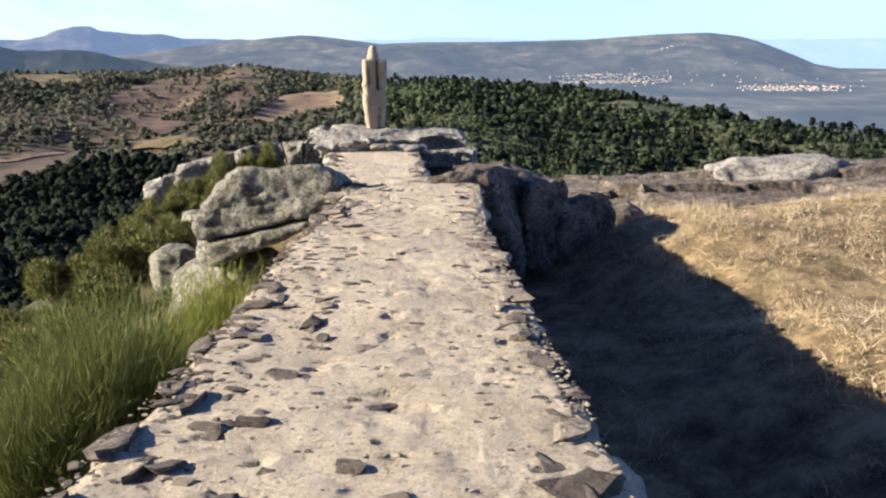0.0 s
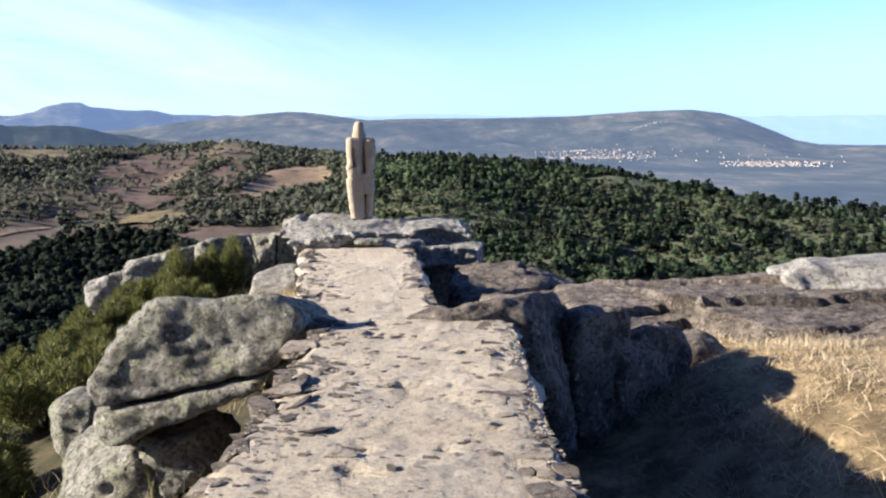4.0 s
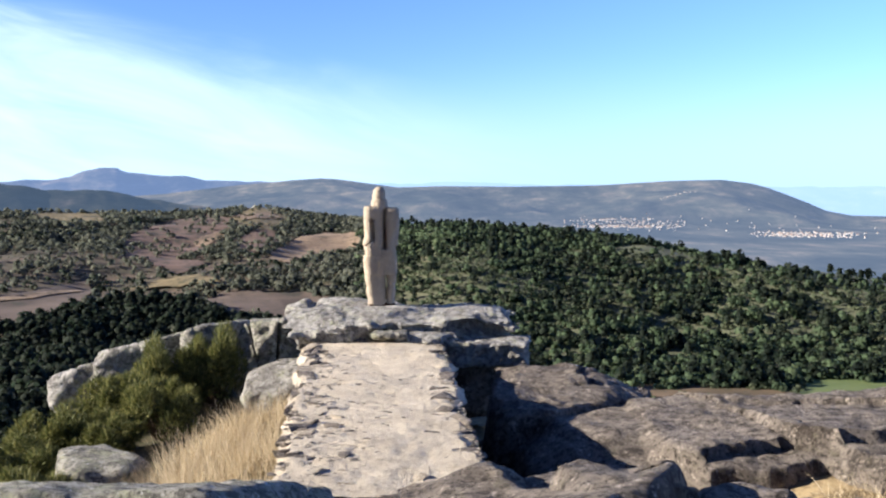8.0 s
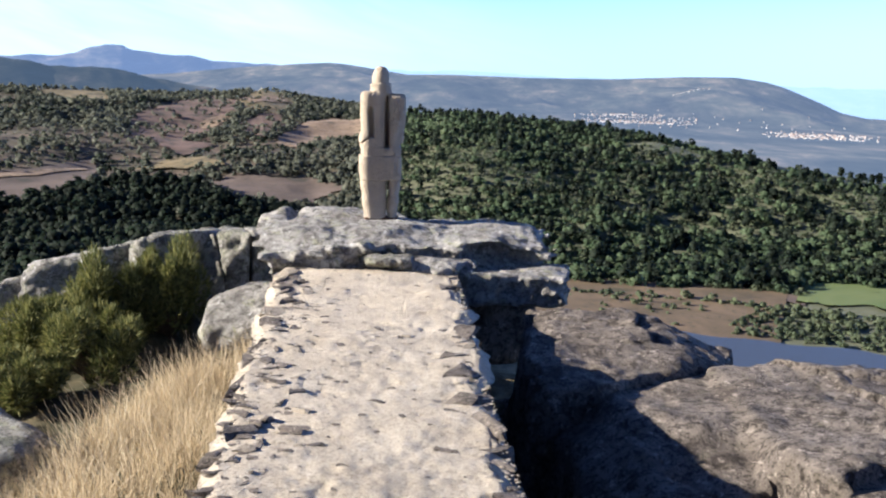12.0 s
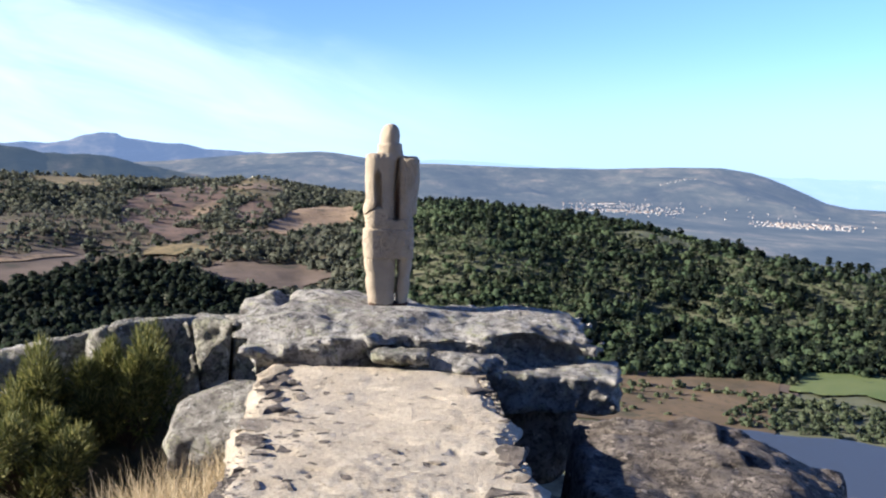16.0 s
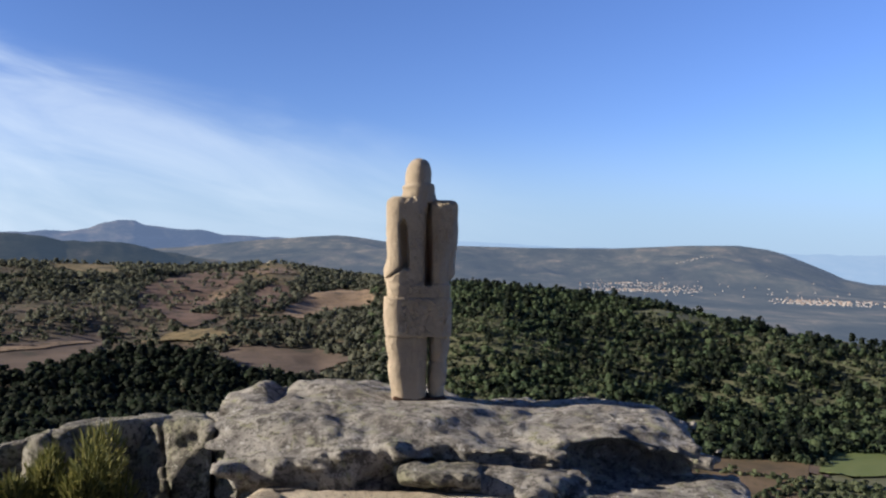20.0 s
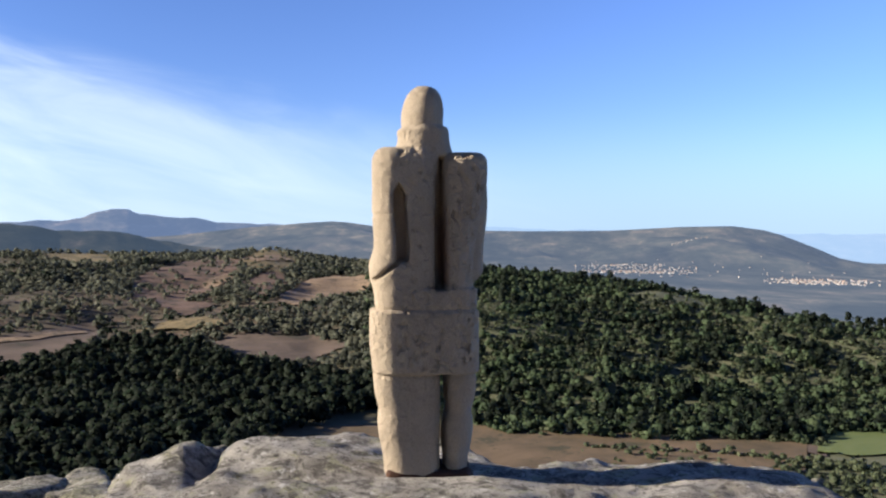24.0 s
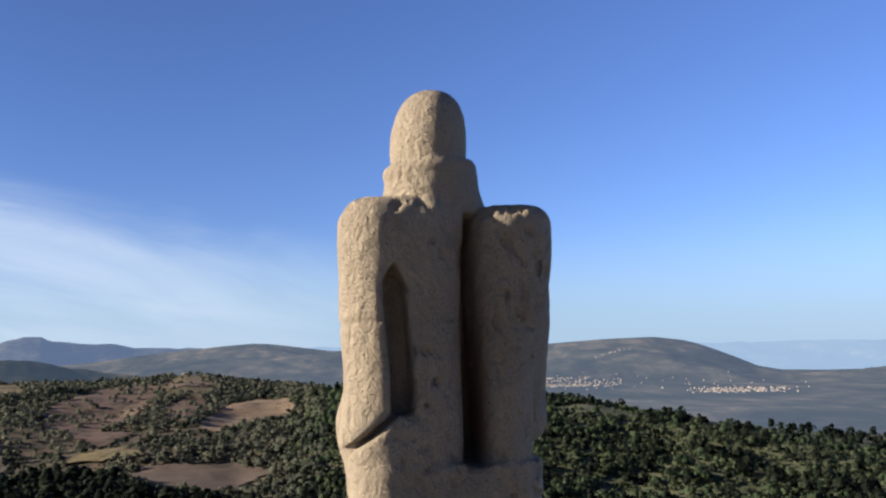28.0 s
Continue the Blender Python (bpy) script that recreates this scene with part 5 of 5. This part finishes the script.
def build_wall(label, L, R, ztop, y0, y1, foot, seed, stones_from, ends, loose, left_rows, right_rows):
    rng = np.random.default_rng(seed)
    root = new("wall", core_mesh("wall", L, R, ztop, y0, y1 - 0.12, foot))
    root.data.materials.append(M_STONE)
    tagged(root, label, "wall", kind="structure")
    put_mesh("mortar_cap", wall_cap("mortar_cap", L, R, ztop, y0, y1, seed, ends), M_MORTAR, root, "pale crumbling lime mortar")
    for side, pts, rows, dark in ((1, L, left_rows, 0.85), (-1, R, right_rows, 0.55)):
        for row in range(rows):
            y = stones_from
            while y < y1 - 0.1:
                ln = rng.choice([0.16, 0.26, 0.38, 0.52]) * rng.uniform(0.8, 1.2) * (1.0 if row == 0 else 0.55)
                dp = rng.uniform(0.18, 0.34) * (1.0 if row == 0 else 0.55)
                x = edge(pts, y) + side * (dp * (0.50 if side > 0 else 0.66) + row * rng.uniform(0.10, 0.20) + rng.uniform(-0.05, 0.03))
                if rng.uniform() < (0.95 if row == 0 else 0.75 / row ** 0.6):
                    sz = rng.uniform(0.03, 0.06)
                    lay(root, x, y + ln / 2, ztop(y) - (0.50 if row == 0 else 0.42) * sz + rng.uniform(-0.02, 0.004), dp / 1.7, ln / 1.75, sz, rng.uniform(-22, 22), rng, 5, dark)
                y += ln * rng.uniform(0.95, 1.35)
    for _ in range(loose):
        y = rng.uniform(stones_from, y1 - 0.3)
        a, b = edge(L, y), edge(R, y)
        x = a + (b - a) * rng.uniform(0.16, 0.92)
        s = 0.03 + 0.07 * rng.uniform() ** 1.6
        lay(root, x, y, float(cap_height(np.array([x]), np.array([y]), ztop(y), seed)[0]) - 0.12 * s, s * rng.uniform(1.0, 1.7), s, s * rng.uniform(0.25, 0.45), rng.uniform(-40, 40), rng, 8, 0.7)
    vs = [np.array([tuple(p.co) for p in m.vertices]) for m in SHAPES]
    fs = [np.array([list(p.vertices) for p in m.polygons]) for m in SHAPES]
    # angular chips along the edges, and pale grit all over the mortar
    for nm, label_, count, mat_, lo, spread, sizes in (("rubble", "dark angular chips bedded in mortar", 26 * loose, M_STONE, 0.65, 5.0, (0.008, 0.030)),
                                                        ("grit", "pale grit in lime mortar", 200 * loose, M_MORTAR, 0.1, 2.0, (0.004, 0.010))):
        V, Fc, base = [], [], 0
        gy = rng.uniform(stones_from, y1 - 0.25, count)
        e = np.where(rng.uniform(size=count) < lo, rng.beta(0.9, spread, count), np.where(rng.uniform(size=count) < 0.35, 1 - rng.beta(0.9, 7.0, count), rng.uniform(size=count)))
        gx_ = edge(L, gy) + (edge(R, gy) - edge(L, gy)) * (0.03 + 0.94 * e)
        gz_ = cap_height(gx_, gy, ztop(gy), seed)
        for x, y, z in zip(gx_, gy, gz_):
            cv, cf = CHIPS[int(rng.integers(0, len(CHIPS)))]
            s = sizes[0] + sizes[1] * rng.uniform() ** 3
            a = rng.normal(0, 0.6)
            p = cv * (s * rng.uniform(1.0, 2.0), s, s * 0.42)
            p = np.stack([p[:, 0] * np.cos(a) - p[:, 1] * np.sin(a), p[:, 0] * np.sin(a) + p[:, 1] * np.cos(a), p[:, 2]], 1)
            V.append(p + (x, y, z - 0.1 * s))
            Fc.append(cf + base)
            base += len(p)
        tagged(put_mesh(nm, mesh_of(nm, np.concatenate(V), np.concatenate(Fc), flat=True), mat_, root, label_), kind="stuff")
    # facing courses below the top, as one mass
    V, Fc, base = [], [], 0
    for side, pts in ((1, L), (-1, R)):
        z, k = 0.14, 0
        while z < 1.15:
            hgt = rng.uniform(0.14, 0.22)
            y = stones_from
            while y < y1 - 0.1:
                ln = rng.uniform(0.18, 0.42)
                n = int(rng.integers(0, len(vs)))
                a = rng.uniform(-0.2, 0.2)
                p = vs[n] * (0.13, ln / 1.75, hgt / 1.35)
                p = np.stack([p[:, 0] * np.cos(a) - p[:, 1] * np.sin(a) * 0.4, p[:, 1], p[:, 2]], 1)
                p = p + (edge(pts, y) + side * (0.115 - 0.05 * z) + rng.uniform(-0.03, 0.03), y + ln / 2, ztop(y) - z - hgt / 2 + rng.uniform(-0.02, 0.02))
                V.append(p)
                Fc.append(fs[n] + base)
                base += len(p)
                y += ln * rng.uniform(0.95, 1.05)
            z += hgt
    me_ = mesh_of("facing_stones", np.concatenate(V), np.concatenate(Fc))
    tagged(put_mesh("facing_stones", me_, M_STONE, root, "rough granite facing stones"), kind="stuff")
    return root


build_wall("thick old stone wall with a stony mortar top", A_L, A_R, wall_top_a, -30, -10.55, -1.6, 1, -20.3, 1.0, 46, 5, 2)
build_wall("thick lower stone wall with a pale mortar top", B_L, B_R, wall_top_b, -8.5, -1.25, -1.9, 2, -8.4, 0.5, 16, 3, 1)


# ---- plants ----
def blade_mesh(name, P, D, length, width, bend, rng, segs=3):
    """Thin tapering blades: roots P, directions D, each bowing over by its own weight."""
    n = len(P)
    side = np.cross(D, rng.normal(size=(n, 3)))
    side /= np.linalg.norm(side, axis=1)[:, None] + 1e-9
    rows = []
    for k in range(segs + 1):
        t = k / segs
        c = P + D * (length * t)[:, None]
        c[:, 2] -= bend * (length * t) * t
        c[:, :2] += D[:, :2] * (bend * length * t * t)[:, None] * 0.6
        w = (width * (1 - 0.92 * t))[:, None]
        rows += [c - side * w, c + side * w]
    V = np.stack(rows, 1).reshape(-1, 3)
    base = (np.arange(n) * 2 * (segs + 1))[:, None]
    F = np.concatenate([base + np.array([[2 * k, 2 * k + 1, 2 * k + 3, 2 * k + 2]]) for k in range(segs)])
    me_ = bpy.data.meshes.new(name)
    me_.vertices.add(len(V))
    me_.vertices.foreach_set("co", V.ravel())
    me_.loops.add(len(F) * 4)
    me_.loops.foreach_set("vertex_index", F.ravel())
    me_.polygons.add(len(F))
    me_.polygons.foreach_set("loop_start", np.arange(0, len(F) * 4, 4))
    me_.update(calc_edges=True)
    return me_


def leaf_material(name, a, b_, c, through=0.25):
    m, n, l, b = material(name, 0.75)
    geo = n.new("ShaderNodeNewGeometry")
    col = ramp(n, l, geo.outputs["Random Per Island"], (0.0, a), (0.5, b_), (1.0, c))
    l.new(col, b.inputs["Base Color"])
    tr = n.new("ShaderNodeBsdfTranslucent")
    l.new(col, tr.inputs["Color"])
    mx = n.new("ShaderNodeMixShader")
    mx.inputs["Fac"].default_value = through
    l.new(b.outputs["BSDF"], mx.inputs[1])
    l.new(tr.outputs["BSDF"], mx.inputs[2])
    l.new(mx.outputs["Shader"], n["Material Output"].inputs["Surface"])
    return m


M_HEATHER = leaf_material("gorse_leaves", (0.055, 0.068, 0.024), (0.125, 0.138, 0.045), (0.30, 0.285, 0.10))
M_BROOM = leaf_material("broom_stems", (0.07, 0.095, 0.028), (0.12, 0.15, 0.045), (0.185, 0.21, 0.075), 0.35)
M_FRESH = leaf_material("young_shoots", (0.14, 0.17, 0.03), (0.22, 0.25, 0.05), (0.32, 0.32, 0.09), 0.35)
M_STRAW = leaf_material("straw", (0.34, 0.265, 0.165), (0.54, 0.44, 0.29), (0.76, 0.66, 0.48), 0.3)
M_TWIG = plain("twigs", (0.07, 0.05, 0.035), (0.14, 0.10, 0.07), 20)


def bush(name, label, radius, height, leaves, mat_, seed, spread=0.9, leaf=(0.05, 0.11), wide=0.009):
    """Twigs from one root with leafy lumps round their ends."""
    rng = np.random.default_rng(seed)
    root = new(name)
    tagged(root, label, "bush")
    lumps = 22
    a = rng.uniform(0, 6.283, lumps)
    rr = radius * np.sqrt(rng.uniform(0.02, 1, lumps)) * 0.8
    hh = height * rng.uniform(0.35, 0.92, lumps) * (1 - 0.45 * (rr / radius) ** 2)
    C = np.stack([rr * np.cos(a), rr * np.sin(a), hh], 1)
    S = rng.uniform(0.14, 0.27, lumps) * radius
    k = rng.integers(0, lumps, leaves)
    N = unit(rng.normal(size=(leaves, 3)))
    P = C[k] + N * (S[k] * rng.uniform(0.45, 1.0, leaves) ** 0.5)[:, None] * (1, 1, 1.35)
    D = unit(N * spread + rng.normal(size=(leaves, 3)) * 0.35 + (0, 0, 0.75))
    put_mesh("foliage", blade_mesh("foliage", P, D, rng.uniform(*leaf, leaves), rng.uniform(0.6, 1.2, leaves) * wide, 0.1 * np.ones(leaves), rng, 2), mat_, root)
    T = np.repeat(C, 5, 0) + rng.normal(size=(lumps * 5, 3)) * 0.08 * radius
    R0 = rng.normal(size=(lumps * 5, 3)) * (0.08 * radius, 0.08 * radius, 0)
    L = np.linalg.norm(T - R0, axis=1)
    put_mesh("twigs", blade_mesh("twigs", R0, unit(T - R0), L, 0.008 * np.ones(len(L)), 0 * L, rng, 3), M_TWIG, root)
    return root


def on_land(x, y, dz=0.0):
    return float(land(np.array([float(x)]), np.array([float(y)]))[0]) + dz


gorse = [bush("gorse_bush", "olive-green gorse bush on the slope", 0.62, 0.85, 9000, M_HEATHER, 40 + k) for k in range(3)]
spots = [(-2.72, 0.05, 0.95, 1.3), (-3.05, -1.5, 1.0, 0.95), (-3.7, -0.9, 1.0, 1.1), (-3.3, -0.2, 1.0, 1.2), (-4.2, -0.2, 1.0, 0.9), (-3.6, -2.4, 1.0, 0.8), (-4.4, -2.2, 1.1, 0.9), (-4.3, -3.6, 1.0, 0.8),
         (-3.4, -5.6, 1.1, 0.85), (-4.3, -5.2, 1.2, 0.9), (-3.5, -7.0, 1.2, 0.95), (-4.6, -7.2, 1.2, 0.9), (-3.2, -9.3, 1.1, 0.85), (-4.2, -9.6, 1.2, 0.9), (-3.1, -11.2, 1.1, 0.9),
         (-2.6, -12.6, 1.1, 0.9), (-3.8, -12.2, 1.2, 1.0), (-2.3, -14.0, 1.0, 0.8), (-3.3, -14.6, 1.2, 0.9), (-2.1, -15.7, 0.9, 0.9), (-1.6, -16.9, 0.85, 0.75), (-2.6, -16.6, 1.1, 0.9),
         (-1.35, -18.0, 0.9, 0.75), (-2.2, -18.2, 1.1, 0.8), (-1.2, -13.3, 0.7, 0.7)]
grng = np.random.default_rng(77)
for k, (x, y, s, h) in enumerate(spots):
    m = pose(x, y, on_land(x, y, -0.08), 0, 0, grng.uniform(0, 360)) @ Matrix.Diagonal((s, s, h * 1.15, 1))
    if k < 3:
        gorse[k].matrix_basis = m
        tagged(gorse[k], group="gorse bushes on the slope")
    else:
        copy_thing(gorse[k % 3], pose(0, 0, 0)).matrix_basis = m


def broom(x, y, z, n, height, fan, seed, label, mat_):
    rng = np.random.default_rng(seed)
    root = new("broom_bush")
    root.location = (x, y, z)
    tagged(root, label, "bush")
    P = rng.normal(size=(n, 3)) * (0.10, 0.10, 0.0)
    D = unit(np.stack([rng.normal(size=n) * fan, rng.normal(size=n) * fan, np.ones(n)], 1))
    L = height * rng.uniform(0.6, 1.1, n)
    put_mesh("framework", blade_mesh("framework", P, D, L, 0.0032 * np.ones(n), 0.06 * np.ones(n), rng, 4), mat_, root)
    t = rng.uniform(0.35, 1.0, (n * 6))
    P2 = np.repeat(P, 6, 0) + np.repeat(D, 6, 0) * (np.repeat(L, 6) * t)[:, None]
    D2 = unit(np.repeat(D, 6, 0) + rng.normal(size=(n * 6, 3)) * 0.28)
    put_mesh("foliage", blade_mesh("foliage", P2, D2, rng.uniform(0.08, 0.22, n * 6), 0.0028 * np.ones(n * 6), 0.05 * np.ones(n * 6), rng, 2), mat_, root)
    return root


broom(-1.15, -15.35, on_land(-1.15, -15.35), 1500, 1.35, 0.34, 50, "tall green broom bush with fine stems", M_BROOM)
broom(-1.5, -15.9, on_land(-1.5, -15.9), 1100, 1.15, 0.36, 51, "tall green broom bush with fine stems", M_BROOM)
broom(-0.68, -14.0, on_land(-0.68, -14.0), 700, 1.05, 0.22, 52, "yellow-green broom sapling beside the wall", M_FRESH)
broom(-1.05, -14.6, on_land(-1.05, -14.6), 500, 0.95, 0.25, 53, "yellow-green broom sapling beside the wall", M_FRESH)


def grass(name, label, n, xr, yr, length, seed, keep, lean=0.35, bend=0.35, width=0.0035):
    rng = np.random.default_rng(seed)
    x, y = rng.uniform(*xr, n), rng.uniform(*yr, n)
    k = keep(x, y, fbm(x, y, 0 * x, 0.5, seed, 3), rng.uniform(0, 1, n))
    x, y = x[k], y[k]
    P = np.stack([x, y, land(x, y) - 0.02], 1)
    D = unit(np.stack([rng.normal(size=len(x)) * lean, rng.normal(size=len(x)) * lean, np.ones(len(x))], 1))
    L = rng.uniform(*length, len(x)) * (0.75 + 0.5 * fbm(x, y, 0 * x, 0.8, seed + 1, 2))
    ob = put_mesh(name, blade_mesh(name, P, D, L, width * rng.uniform(0.6, 1.3, len(x)), bend * rng.uniform(0.3, 1.3, len(x)), rng, 3), M_STRAW)
    return tagged(ob, label, "grass", kind="stuff")


grass("dry_grass", "tall pale dry grass beside the wall", 15000, (-2.6, -0.35), (-8.0, -1.6), (0.45, 0.85), 60,
      lambda x, y, f, u: (x < np.interp(y, [-8, -4.8, -1.6], [-0.45, -0.75, -1.1])) & (x > np.interp(y, [-8, -4, -1.6], [-2.4, -2.3, -1.7]) + 0.3 * f) & (u < 0.75 + 0.5 * f), 0.28, 0.3, 0.004)
grass("dry_grass", "matted golden dry grass on the hilltop", 90000, (2.3, 13.0), (-16.5, -9.0), (0.12, 0.30), 61,
      lambda x, y, f, u: (u < np.clip(0.55 + 0.8 * f, 0.1, 1) * smooth(2.2, 3.2, x)), 0.65, 0.45, 0.0036)
grass("dry_grass", "tuft of tall straw at a rock's edge", 1500, (4.2, 5.1), (-9.8, -8.3), (0.25, 0.48), 62, lambda x, y, f, u: u < 0.6 + f, 0.25, 0.3, 0.0035)
grass("dry_grass", "dry grass growing between granite blocks", 5000, (4.3, 8.5), (-7.6, -6.4), (0.12, 0.30), 63, lambda x, y, f, u: u < 0.3 + f, 0.5, 0.5, 0.004)
grass("dry_grass", "sparse straw in the shade of the wall", 3500, (1.9, 3.4), (-19, -3), (0.10, 0.28), 64, lambda x, y, f, u: u < 0.35 + 0.6 * f, 0.5, 0.5, 0.004)
grass("dry_grass", "dry straw among the bushes", 9000, (-4.5, -0.5), (-19, -8), (0.2, 0.5), 65, lambda x, y, f, u: u < 0.25 + 0.9 * f, 0.4, 0.4, 0.004)
